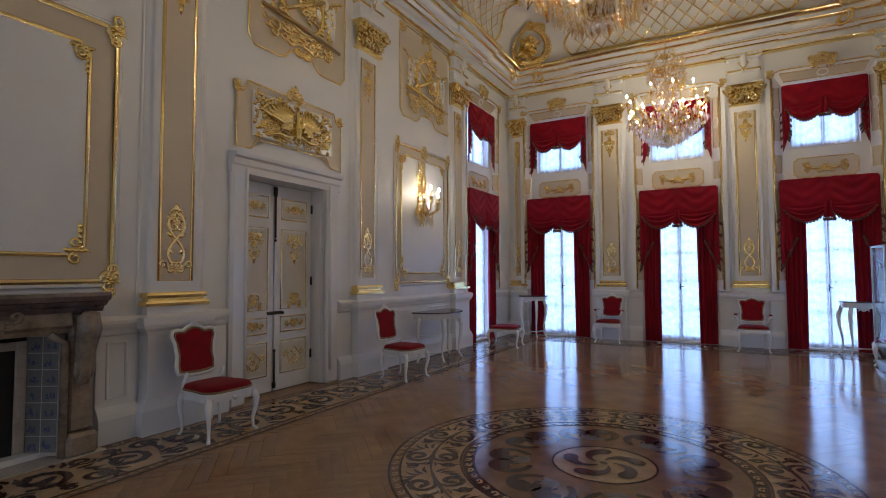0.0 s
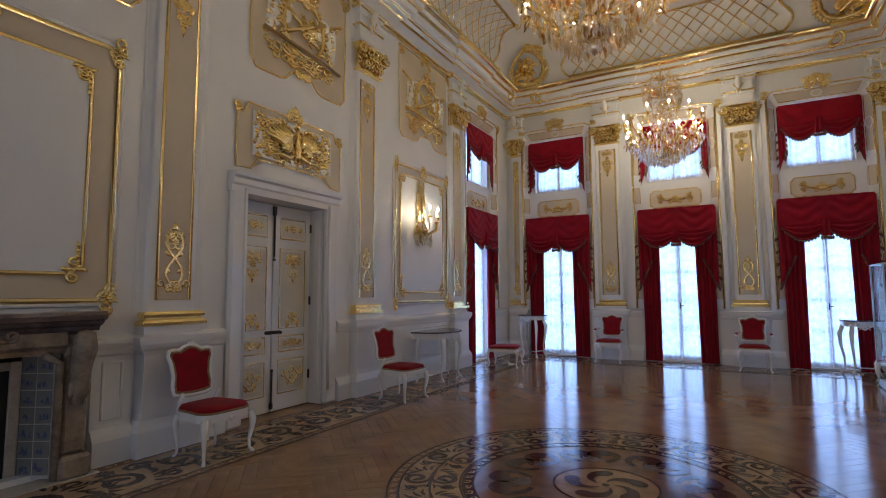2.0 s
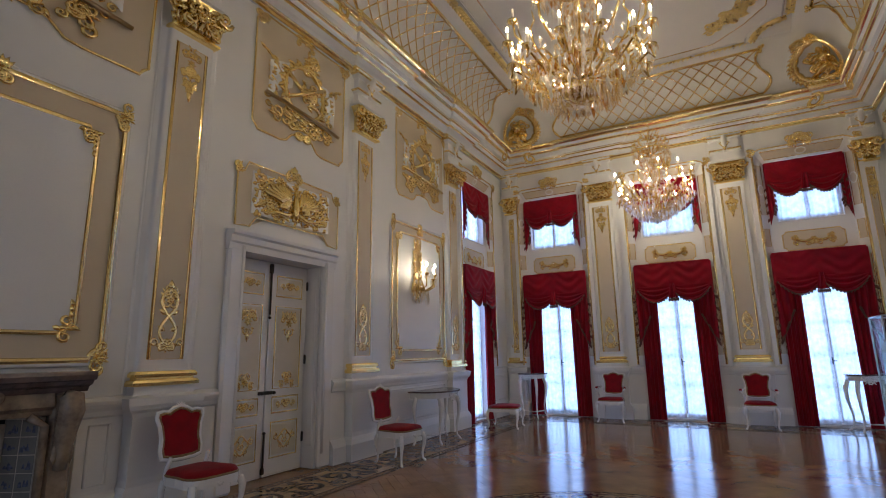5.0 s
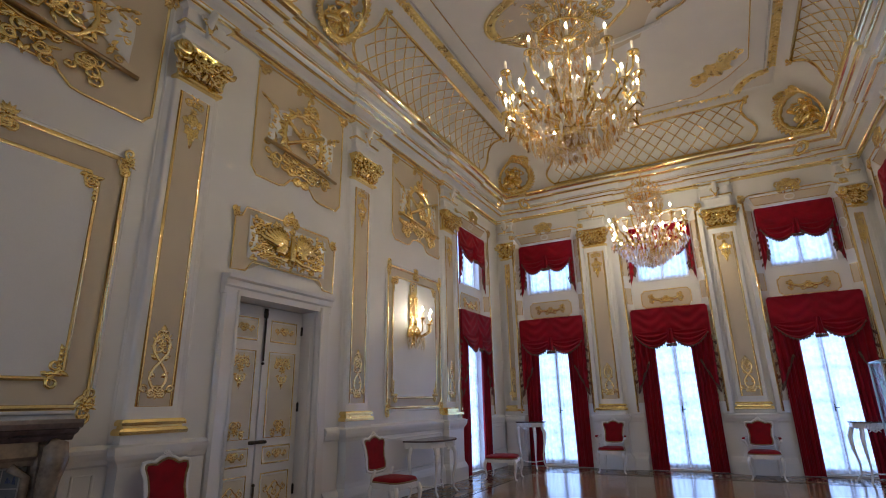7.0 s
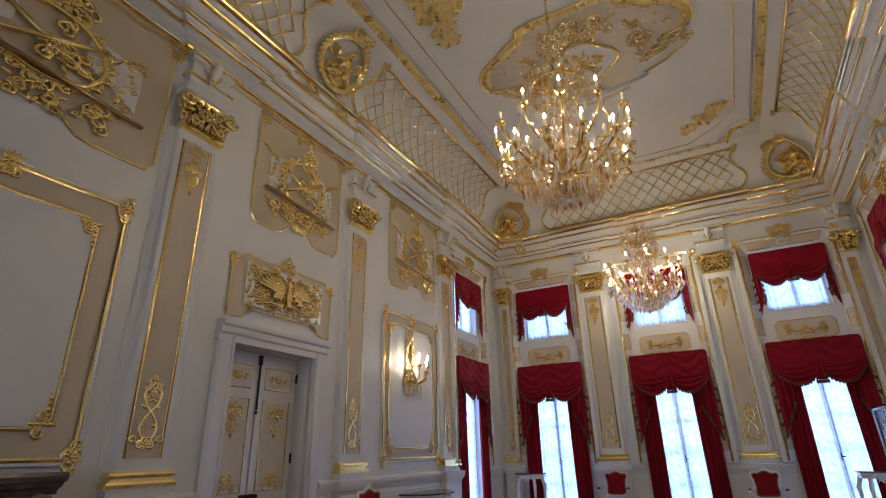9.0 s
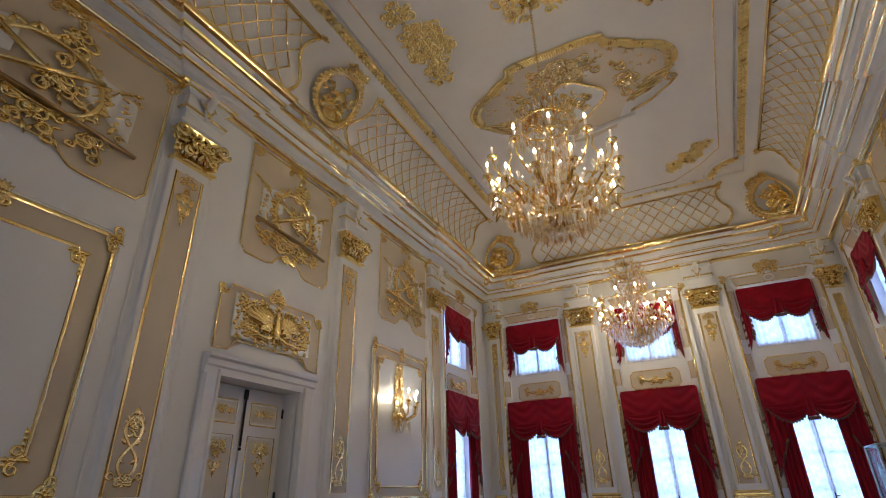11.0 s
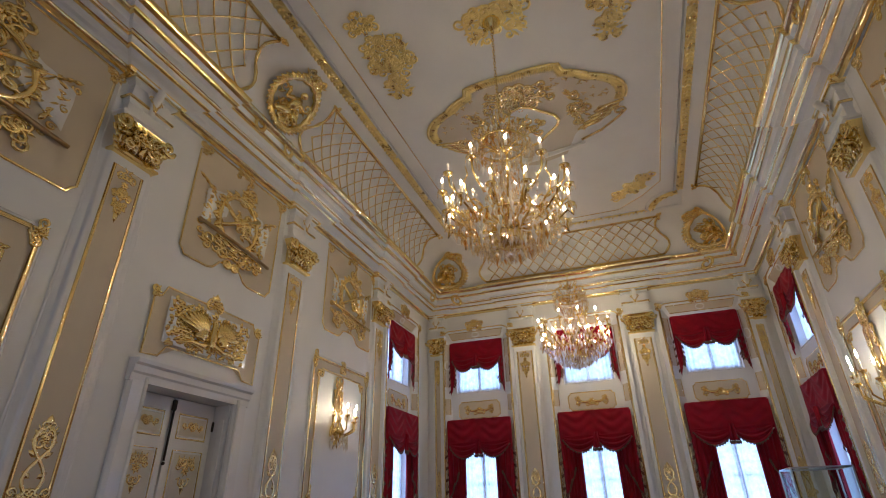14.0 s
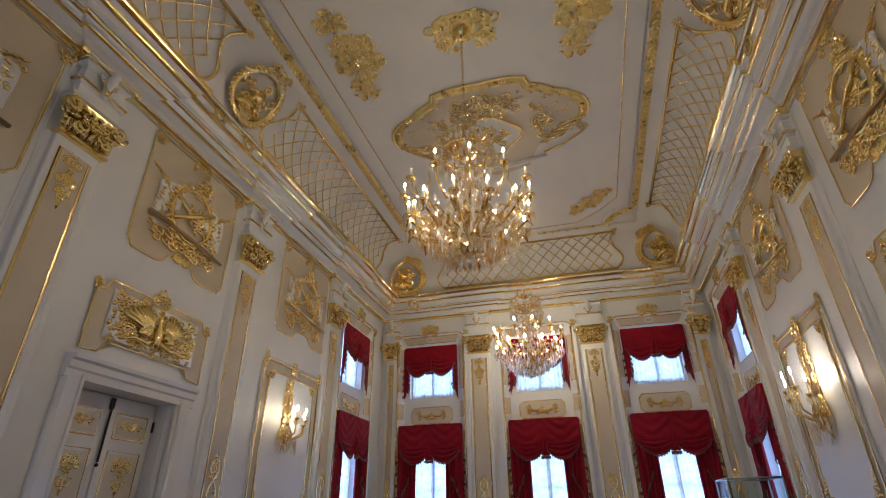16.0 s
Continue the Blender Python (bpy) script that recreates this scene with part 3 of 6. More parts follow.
# ---- wall panels ----
def upper_panel(m, w, seed, label):
    """Beige field high on the wall with scooped corners, a gilded edge and a trophy."""
    p = thing("trophy_panel", m, label, "wall panel", "upper wall panels")
    y0, y1 = 4.45, 6.17
    pts = []
    for i in range(17):
        k = i / 16
        x = -w + 0.1 + k * (2 * w - 0.2)
        b = max(0.0, 1 - abs(x) / (0.36 * w)) if abs(x) < 0.36 * w else 0
        pts.append((x, y0 + 0.17 * math.sin(math.pi / 2 * min(1, b * 1.7)) if b else y0))
    pts += [(w - 0.06, y0 + 0.06), (w - 0.01, y0 + 0.1), (w, y1 - 0.12), (w - 0.1, y1 - 0.07), (w - 0.12, y1)]
    pts += [(-w + 0.12, y1), (-w + 0.1, y1 - 0.07), (-w, y1 - 0.12), (-w + 0.01, y0 + 0.1), (-w + 0.06, y0 + 0.06)]
    part("field", Geo().plate(pts, 0, 0.008), BEIGE, p, "beige painted field")
    part("edging", Geo().outline(pts, 0.017, 0.012, 0.5), PALEGOLD, p, "thin gilded edging")
    for s in (-1, 1):
        part("corner_ornament", Geo().cluster(0.18, 0.22, 5, 11, s * (w - 0.05), y1 - 0.06, 0.015, False, 0.012, 0.09), PALEGOLD, p, "gilded leaf corner")["kind"] = "stuff"
    g = Geo().cluster(0.34, 0.14, 5, 12, 0, y1 - 0.02, 0.014, True, 0.012, 0.08)
    for j in range(7):
        g.leaf(0, y1 - 0.04, math.pi / 2 + (j - 3) * 0.35, 0.16, 0.06, 0.02, 0.03)
    part("shell", g, GOLD, p, "gilded shell crest")
    # trophy: wreath, drapery, crossed rods and foliage
    c = 5.28

    def spread(name, geo, mat, lb=""):
        geo.v = [(1.3 * x, c + 1.1 * (y - c), 1.15 * z) for x, y, z in geo.v]
        return part(name, geo, mat, p, lb)

    g = Geo()
    g.tube([(0.33 * w * math.cos(q), c + 0.02 + 0.36 * math.sin(q), 0.03) for q in (i * math.pi / 9 for i in range(18))], [0.022 + 0.01 * (i % 2) for i in range(18)], 6, True)
    for i in range(18):
        q = i * math.pi / 9
        g.leaf(0.33 * w * math.cos(q), c + 0.02 + 0.36 * math.sin(q), q + 0.7, 0.13, 0.065, 0.03, 0.035)
        g.leaf(0.33 * w * math.cos(q), c + 0.02 + 0.36 * math.sin(q), q - 0.9, 0.12, 0.055, 0.03, 0.03)
    spread("wreath", g, GOLD, "gilded laurel wreath")["kind"] = "stuff"
    g = Geo().cluster(0.42 * w, 0.36, 10, seed, 0, c, 0.02, False, 0.03, 0.11)
    spread("centre_foliage", g, GOLD, "gilded foliage inside the wreath")["kind"] = "stuff"
    g = Geo().cluster(0.28 * w, 0.34, 6, seed + 1, 0.05 * w, c + 0.5, 0.018, False, 0.02, 0.11)
    spread("top_foliage", g, GOLD, "gilded foliage above the wreath")["kind"] = "stuff"
    g = Geo().cluster(1.0 * w, 0.24, 14, seed + 2, 0, c - 0.44, 0.016, True, 0.02, 0.1)
    spread("lower_garland", g, GOLD, "gilded garland below the wreath")["kind"] = "stuff"
    for s in (-1, 1):
        g = Geo()
        for j in range(6):
            a = math.pi / 2 - s * (0.35 + 0.3 * j)
            g.leaf(s * 0.42 * w, c - 0.25 + 0.1 * j, a, 0.15, 0.05, 0.012, 0.03)
            g.scroll(s * (0.5 + 0.03 * (j % 2)) * w, c - 0.35 + 0.13 * j, 0.045, 0.5 * j, s, 0.012, 0.012)
        spread("side_spray", g, GOLD, "gilded spray of leaves")["kind"] = "stuff"
    g = Geo().tube([(-0.62 * w, c - 0.24, 0.05), (0, c - 0.30, 0.075), (0.62 * w, c - 0.36, 0.05)], 0.024, 7)
    spread("staff", g, BRONZE if seed % 2 == 0 else GOLD)
    for s in (-1, 1):
        spread("rod", Geo().tube([(-s * 0.3 * w, c - 0.16, 0.05 + 0.02 * s), (s * 0.3 * w, c + 0.2, 0.06 + 0.02 * s)], 0.026, 6), GOLD, "gilded crossed rod")
        for j in range(3):
            a = math.pi / 2 - s * (0.55 + 0.25 * j)
            g = Geo().tube([(s * 0.24 * w, c - 0.1 + 0.12 * j, 0.02), (s * 0.24 * w + 0.42 * math.cos(a), c - 0.1 + 0.12 * j + 0.42 * math.sin(a), 0.025)], [0.008, 0.012], 5)
            g.leaf(s * 0.24 * w + 0.4 * math.cos(a), c - 0.1 + 0.12 * j + 0.4 * math.sin(a), a, 0.1, 0.045, 0.015, 0.025)
            spread("spear", g, GOLD, "gilded spear")
    for s in (-1, 1):
        g = Geo().grid(lambda u, v, s=s: (s * (0.2 + 0.36 * u) * w, c + 0.02 + 0.34 * v - 0.25 * u + 0.12 * u * v, 0.016 + 0.02 * math.sin(9 * u + 3 * v) ** 2), 10, 6, 0.01, (0, 0, -1))
        spread("flag", g, PLASTER, "white stucco flag")
    return p


BAYS_L = [2.985, MID + 0.01, 9.45]
first = upper_panel(wall_m("L", BAYS_L[0]), 1.24, 20, "beige wall panel with gilded trophy relief")
second = upper_panel(wall_m("L", BAYS_L[1] + 0.27), 0.91, 24, "beige wall panel with gilded arms trophy and bronze staff")
third = upper_panel(wall_m("L", 9.86), 0.94, 31, "beige wall panel with gilded music trophy")
copy_thing(second, wall_m("R", BAYS_L[1] + 0.1))
copy_thing(third, wall_m("R", 9.68))
copy_thing(first, wall_m("R", BAYS_L[0]))


def mirror_panel(m, w, y0, y1, label, inner=0.17):
    """A tall framed panel: gilded outer frame, beige border, gilded inner frame round a white field."""
    p = thing("wall_panel", m, label, "wall panel", "framed wall panels")
    cy, h = (y0 + y1) / 2, (y1 - y0) / 2
    part("border", Geo().plate(notched(w, h, 0.1, 0, cy), 0, 0.01), BEIGE, p, "beige painted border")
    fr = part("frame", Geo().outline(notched(w, h, 0.1, 0, cy), 0.028, 0.022, 0.6), PALEGOLD, p, "white and gilded outer frame")
    part("outer_moulding", Geo().outline(notched(w + 0.035, h + 0.035, 0.1, 0, cy), 0.022, 0.012, 0.9), GLOSS, p)
    part("field", Geo().plate(notched(w - inner, h - inner, 0.08, 0, cy), 0.01, 0.016), WHITE, p, "white painted field")
    part("inner_frame", Geo().outline(notched(w - inner, h - inner, 0.08, 0, cy), 0.02, 0.02, 0.5), PALEGOLD, p, "thin gilded inner frame")
    for sx in (-1, 1):
        for sy in (-1, 1):
            g = Geo()
            x, y = sx * (w - 0.02), cy + sy * (h - 0.02)
            g.cluster(0.14, 0.16, 4, 41, x, y, 0.015, False, 0.02, 0.09)
            part("corner_ornament", g, GOLD, p, "gilded leaf corner")
            g = Geo()
            x, y = sx * (w - inner - 0.03), cy + sy * (h - inner - 0.03)
            g.scroll(x - sx * 0.05, y, 0.06, math.pi / 2, sx, 0.02, 0.016)
            g.scroll(x, y - sy * 0.09, 0.05, 0, -sx, 0.02, 0.014)
            for j in range(4):
                g.leaf(x - sx * 0.05 * j, y - sy * 0.03, math.pi / 2 * (1 - sx) + sx * sy * 0.4, 0.09, 0.045, 0.02, 0.025)
                g.leaf(x, y - sy * (0.05 + 0.05 * j), -sy * math.pi / 2 + 0.3 * sx, 0.08, 0.04, 0.02, 0.025)
            part("inner_corner", g, GOLD, p, "gilded scroll corner")
    g = Geo().cluster(0.36, 0.12, 5, 43, 0, y1 + 0.02, 0.016, True, 0.02, 0.09)
    for j in range(5):
        g.leaf(0, y1, math.pi / 2 + (j - 2) * 0.4, 0.13, 0.05, 0.03, 0.03)
    part("crest", g, GOLD, p, "gilded shell crest")
    return p


sp = mirror_panel(wall_m("L", 9.74), 0.95, 1.41, 3.90, "white wall panel in gilded frame with beige border")
copy_thing(sp, wall_m("R", 9.61))
mirror_panel(wall_m("L", 2.99), 1.06, 1.50, 3.94, "large white overmantel panel in gilded frame", 0.24)


# ---- double door ----
def door(m):
    d = thing("door_1", m, "closed white double door with gilded panels in moulded frame", "door", kind="structure")
    for s in (-1, 1):
        part("jamb", Geo().box(min(s * 0.70, s * 0.94), max(s * 0.70, s * 0.94), 0, 2.82, -0.02, 0.075, 0.03), GLOSS, d)
        part("jamb_moulding", Geo().tube([(s * 0.74, 0.2, 0.08), (s * 0.74, 2.84, 0.08)], 0.022, 6), GLOSS, d)
        part("reveal", Geo().box(min(s * 0.70, s * 0.745), max(s * 0.70, s * 0.745), 0, 2.82, -0.40, -0.02), GLOSS, d)
        part("reveal_panel", Geo().box(min(s * 0.68, s * 0.70), max(s * 0.68, s * 0.70), 0.3, 2.6, -0.16, -0.06, 0.01), GLOSS, d)
    part("lintel", Geo().moulding([(0, 2.78), (0.07, 2.78), (0.075, 2.86), (0.10, 2.88), (0.10, 2.95), (0.14, 2.97), (0.15, 3.01), (0, 3.03)], -0.95, 0.95), GLOSS, d)
    # Unseen board added behind the leaves to keep daylight from leaking under them.
    part("light_stop", Geo().box(-0.74, 0.74, 0, 2.82, -0.44, -0.41), GLOSS, d)
    part("head", Geo().box(-0.74, 0.74, 2.78, 2.82, -0.4, -0.0), GLOSS, d)
    for s in (-1, 1):
        x0, x1 = (0.012, 0.695) if s > 0 else (-0.695, -0.012)
        leafp = part("door_leaf", Geo().box(x0, x1, 0.0, 2.775, -0.31, -0.25, 0.006), GLOSS, d)
        cx = (x0 + x1) / 2
        for y0, y1 in ((0.22, 0.66), (0.78, 0.98), (1.09, 2.18), (2.32, 2.60)):
            cy, h = (y0 + y1) / 2, (y1 - y0) / 2
            part("panel", Geo().box(cx - 0.21, cx + 0.21, y0 + 0.03, y1 - 0.03, -0.252, -0.24, 0.008), CREAM, leafp, "cream recessed panel")
            part("panel_frame", Geo().outline(rect(0.235, h, cx, cy), 0.012, -0.246, 0.6), PALEGOLD, leafp, "gilded panel moulding")
            g = Geo()
            if h > 0.4:
                g.cluster(0.22, 0.3, 5, 51, cx, y1 - 0.22, 0.012, True, -0.24, 0.08)
                g.leaf(cx, y1 - 0.33, -math.pi / 2, 0.16, 0.07, -0.24, 0.02)
                g.cluster(0.3, 0.1, 4, 52, cx, y0 + 0.1, 0.011, True, -0.24, 0.07)
            elif h > 0.2:
                g.tube([(cx + 0.1 * math.cos(q) * (1 + 0.15 * math.cos(4 * q)), cy + 0.1 * math.sin(q) * (1 + 0.15 * math.cos(4 * q)), -0.235) for q in (i * math.pi / 10 for i in range(20))], 0.012, 5, True)
                g.cluster(0.26, 0.26, 3, 53, cx, cy, 0.009, True, -0.24, 0.06, False)
            else:
                g.cluster(0.26, 0.08, 4, 54, cx, cy, 0.011, True, -0.24, 0.06)
            part("ornament", g, PALEGOLD, leafp, "gilded foliage")
        for y in (0.35, 1.4, 2.45):
            part("hinge", Geo().lathe([(0.012, 0), (0.016, 0.01), (0.016, 0.11), (0.008, 0.13)], 8, (s * 0.69, y, -0.24), "y"), IRON, leafp, "dark hinge")
    part("bolt", Geo().tube([(-0.005, 2.05, -0.225), (-0.005, 2.68, -0.225)], 0.014, 6).box(-0.035, 0.025, 2.62, 2.75, -0.25, -0.21, 0.01).ball(-0.005, 2.02, -0.225, 0.022), IRON, d, "dark bronze upper bolt")
    part("bolt", Geo().tube([(-0.005, 0.06, -0.225), (-0.005, 0.52, -0.225)], 0.014, 6).box(-0.03, 0.02, 0.04, 0.12, -0.25, -0.21, 0.01).ball(-0.005, 0.54, -0.225, 0.022), IRON, d, "dark bronze lower bolt")
    part("latch", Geo().box(-0.13, 0.13, 1.02, 1.065, -0.25, -0.215, 0.01).ball(-0.1, 1.042, -0.19, 0.024).ball(0.1, 1.042, -0.19, 0.024), IRON, d, "dark bronze latch with knobs")
    return d


door(wall_m("L", MID + 0.07))


def overdoor(m):
    p = thing("overdoor_relief", m, "gilded stucco relief of foliage and wings above the door", "relief")
    pts = [(-0.94, 3.10), (-0.72, 3.12), (-0.62, 3.25), (0.62, 3.25), (0.72, 3.12), (0.94, 3.10), (0.94, 3.78), (0.84, 3.82), (0.78, 3.95), (-0.78, 3.95), (-0.84, 3.82), (-0.94, 3.78)]
    part("field", Geo().plate(pts, 0, 0.02), BEIGE, p, "beige painted field")
    part("edging", Geo().outline(pts, 0.014, 0.022), PALEGOLD, p, "gilded edging")
    part("board", Geo().box(-0.72, 0.72, 3.29, 3.86, 0.02, 0.045, 0.008), GLOSS, p)
    g = Geo()
    rnd = random.Random(8)
    for i in range(520):
        x, y = rnd.uniform(-0.66, 0.66), rnd.uniform(3.32, 3.82)
        g.leaf(x, y, rnd.uniform(0, 6.28), rnd.uniform(0.06, 0.11), rnd.uniform(0.035, 0.06), 0.045, rnd.uniform(0.012, 0.034))
    for s in (-1, 1):
        for j in range(8):
            a = math.pi / 2 - s * (0.12 + 0.17 * j)
            g.leaf(s * 0.10, 3.46 + 0.006 * j, a, 0.36 + 0.02 * j, 0.085, 0.07 + 0.002 * j, 0.05)
            g.leaf(s * 0.12, 3.44, a - s * 0.08, 0.2, 0.07, 0.085 + 0.002 * j, 0.05)
        g.tube([(s * 0.05, 3.42, 0.09), (s * 0.18, 3.36, 0.1), (s * 0.34, 3.38, 0.09), (s * 0.46, 3.34, 0.07)], [0.03, 0.038, 0.026, 0.012], 7)
    g.lathe([(0.03, 3.33), (0.055, 3.4), (0.06, 3.5), (0.04, 3.6), (0.025, 3.68), (0.035, 3.72), (0.02, 3.77)], 8, (0, 0, 0.08), "y")
    part("carving", g, GOLD, p, "gilded winged foliage carving")
    g = Geo().cluster(0.26, 0.12, 4, 61, 0, 3.97, 0.015, True, 0.02, 0.08)
    g.leaf(0, 3.98, math.pi / 2, 0.16, 0.1, 0.03, 0.04)
    part("crest", g, GOLD, p, "gilded crest")
    for s in (-1, 1):
        part("corner_ornament", Geo().cluster(0.1, 0.14, 4, 62, s * 0.92, 3.84, 0.013, False, 0.02, 0.07), GOLD, p, "gilded leaf corner")
    return p


od = overdoor(wall_m("L", MID + 0.15))
copy_thing(od, wall_m("R", MID + 0.02))


# ---- windows and curtains ----
def window(name, m, holes=(LOW, HIGH)):
    """French window below and a square window above, deep in the wall."""
    w = thing(name, m, "tall french window with small window above, bright daylight behind net", "window", kind="structure")
    for y0, y1 in holes:
        cy, h = (y0 + y1) / 2, (y1 - y0) / 2
        fr = Geo()
        for s in (-1, 1):
            fr.box(min(s * 0.54, s * 0.579), max(s * 0.54, s * 0.579), y0 + 0.001, y1 - 0.001, -0.24, -0.15, 0.006)
        fr.box(-0.54, 0.54, y0 + 0.001, y0 + 0.05, -0.24, -0.15, 0.006).box(-0.54, 0.54, y1 - 0.05, y1 - 0.001, -0.24, -0.15, 0.006)
        part("window_frame", fr, GLOSS, w)
        for s in (-1, 1):
            sash = Geo()
            a, b = (0.004, 0.54) if s > 0 else (-0.54, -0.004)
            sash.box(a, a + 0.034, y0 + 0.05, y1 - 0.05, -0.215, -0.165, 0.006).box(b - 0.034, b, y0 + 0.05, y1 - 0.05, -0.215, -0.165, 0.006)
            sash.box(a + 0.034, b - 0.034, y0 + 0.05, y0 + 0.12, -0.215, -0.165, 0.006).box(a + 0.034, b - 0.034, y1 - 0.09, y1 - 0.05, -0.215, -0.165, 0.006)
            rows = 5 if h > 1 else 1
            for i in range(1, rows):
                y = y0 + 0.12 + i * (y1 - y0 - 0.2) / rows
                sash.box(a + 0.034, b - 0.034, y - 0.014, y + 0.014, -0.205, -0.175)
            sp_ = part("sash", sash, GLOSS, w)
            part("pane", Geo().box(a + 0.02, b - 0.02, y0 + 0.1, y1 - 0.07, -0.193, -0.188), PANE, sp_).visible_shadow = False
        if h > 1:
            part("window_handle", Geo().box(-0.012, 0.012, 1.18, 1.32, -0.165, -0.15).tube([(0, 1.25, -0.15), (0.02, 1.25, -0.12), (0.07, 1.25, -0.12)], 0.009, 6), IRON, w, "dark window handle")
        part("sill", Geo().box(-0.57, 0.57, y0 + 0.001, y0 + 0.022, -0.15, 0.01, 0.004), GLOSS, w)
    return w


def net(m, seed):
    n = thing("net_curtain", m, "white sheer net curtains gathered close in front of the window glass", "curtain", "net curtains")
    rnd = random.Random(seed)
    for y0, y1 in ((LOW[0] + 0.03, LOW[1]), (HIGH[0] + 0.03, HIGH[1])):
        for s in (-1, 1):
            ph = rnd.uniform(0, 6)
            part("net", Geo().grid(lambda u, v: (s * (0.01 + 0.55 * u), y0 + v * (y1 - y0), -0.128 + 0.012 * math.sin(u * 34 + ph + 0.6 * math.sin(v * 5)) + 0.006 * math.sin(u * 13 - ph)), 40, 6), SHEER, n)
    return n


def swag(g, x0, x1, top, drop, z, n=14, rows=11, depth=0.09):
    """One swag of cloth hung between two points, with folds that follow its sag."""
    def fn(u, v):
        sag = drop * math.sin(math.pi * u) ** 0.8
        fold = depth * (0.55 + 0.45 * math.sin(v * 20 + 2 * u)) * math.sin(math.pi * u) ** 0.5 * (0.3 + 0.7 * v)
        return x0 + (x1 - x0) * u, top - v * (0.22 * drop + sag * 0.95), z + fold
    g.grid(fn, n, rows * 3, 0.006, (0, 0, -1))
    return [Vector(fn(i / n, 1)) + Vector((0, -0.012, 0.0)) for i in range(n + 1)]


def curtain(m, low):
    label = "red silk drapes with swagged valance and brown fringe" if low else "short red silk swag valance with fringed tails"
    c = thing("curtain", m, label, "curtain", "lower window curtains" if low else "upper window valances")
    if low:
        top, w = 3.46, 0.785
        for s in (-1, 1):
            def drape(u, v, s=s):
                y = 0.015 + v * (top - 0.03)
                inner = 0.36 + 0.03 * (1 - v) - 0.05 * max(0, (v - 0.75) * 4)
                x = inner + (0.74 - inner) * u
                return s * x, y, 0.085 + 0.032 * math.sin(u * 27 + 0.5 * math.sin(v * 4)) * (1 - 0.25 * v) + 0.012 * math.sin(u * 61 + v * 3)
            part("drape", Geo().grid(drape, 44, 14, 0.008, (0, 0, -1)), DAMASK, c, "floor-length red drape")
            def tail(u, v, s=s):
                ln = 1.15 + 0.65 * u
                return s * (0.52 + 0.29 * u), top - 0.03 - v * ln, 0.15 + 0.03 * math.sin(u * 15 + v * 2)
            part("tail", Geo().grid(tail, 20, 10, 0.008, (0, 0, -1)), DAMASK, c, "cascading red side tail")
            f = Geo()
            for i in range(14):
                p0 = Vector(tail(i / 14, 1))
                f.leaf(p0.x, p0.y + 0.01, -math.pi / 2 + 0.3 * s, 0.12, 0.05, p0.z, 0.02)
            for i in range(9):
                p0 = Vector(tail(1, 0.35 + 0.65 * i / 9))
                f.leaf(p0.x, p0.y, -math.pi / 2 + s * (0.7 if i % 2 else -0.3), 0.13, 0.06, p0.z, 0.03)
            part("fringe", f, FRINGE, c, "brown tasselled fringe")["kind"] = "stuff"
        part("pelmet", Geo().grid(lambda u, v: ((2 * u - 1) * w, top - 0.56 * v, 0.182 + 0.016 * math.sin(v * 16 + 3.0 * math.cos(4 * math.pi * u)) * abs(math.sin(2 * math.pi * u)) ** 0.5 + 0.012 * abs(math.sin(2 * math.pi * u))), 60, 24, 0.02, (0, 0, -1)).box(-w, w, top - 0.03, top, 0.02, 0.19, 0.005), DAMASK, c, "gathered red pelmet band")
        drops, z, base = 0.30, 0.19, top - 0.53
    else:
        top, w = 5.43, 0.69
        for s in (-1, 1):
            def tail(u, v, s=s):
                ln = 0.95 + 0.42 * u
                return s * (0.58 + 0.13 * u), top - 0.02 - v * ln, 0.10 + 0.02 * math.sin(u * 14 + v * 2)
            part("tail", Geo().grid(tail, 14, 8, 0.008, (0, 0, -1)), DAMASK, c, "narrow red side tail")
            f = Geo()
            for i in range(16):
                p0 = Vector(tail(i / 15, 1)) if i < 6 else Vector(tail(0.05 if i % 2 else 1, 0.4 + 0.06 * (i - 6)))
                f.leaf(p0.x, p0.y + 0.01, -math.pi / 2 + (0.4 if i % 2 else -0.4), 0.1, 0.045, p0.z, 0.02)
            part("fringe", f, FRINGE, c, "brown tasselled fringe")["kind"] = "stuff"
        part("pelmet", Geo().grid(lambda u, v: ((2 * u - 1) * w, top - 0.42 * v, 0.118 + 0.014 * math.sin(v * 12 + 3.0 * math.cos(4 * math.pi * u)) * abs(math.sin(2 * math.pi * u)) ** 0.5), 50, 18, 0.02, (0, 0, -1)).box(-w, w, top - 0.03, top, 0.0, 0.12, 0.005), DAMASK, c, "gathered red pelmet band")
        drops, z, base = 0.33, 0.125, top - 0.40
    for x0, x1 in ((-w + 0.04, 0.015), (-0.015, w - 0.04)):
        g = Geo()
        edge = swag(g, x0, x1, base, drops, z)
        sw = part("swag", g, DAMASK, c, "sagging red swag")
        f = Geo()
        for p0 in edge:
            f.leaf(p0.x, p0.y + 0.015, -math.pi / 2, 0.055, 0.05, p0.z, 0.012)
        f.tube(edge, 0.012, 5)
        part("fringe", f, FRINGE, sw, "brown fringe")
    g = Geo().grid(lambda u, v: (0.09 * (2 * u - 1) * (0.6 + 0.5 * v), base + 0.05 - v * 0.33, z + 0.06 + 0.03 * math.sin(u * 12)), 12, 6, 0.01, (0, 0, -1))
    part("jabot", g, DAMASK, c, "red centre jabot")
    f = Geo()
    for i in range(7):
        f.leaf(-0.09 + 0.03 * i, base - 0.27, -math.pi / 2, 0.1, 0.04, z + 0.06, 0.02)
    part("tassel", f, FRINGE, c, "brown tassel fringe")
    return c


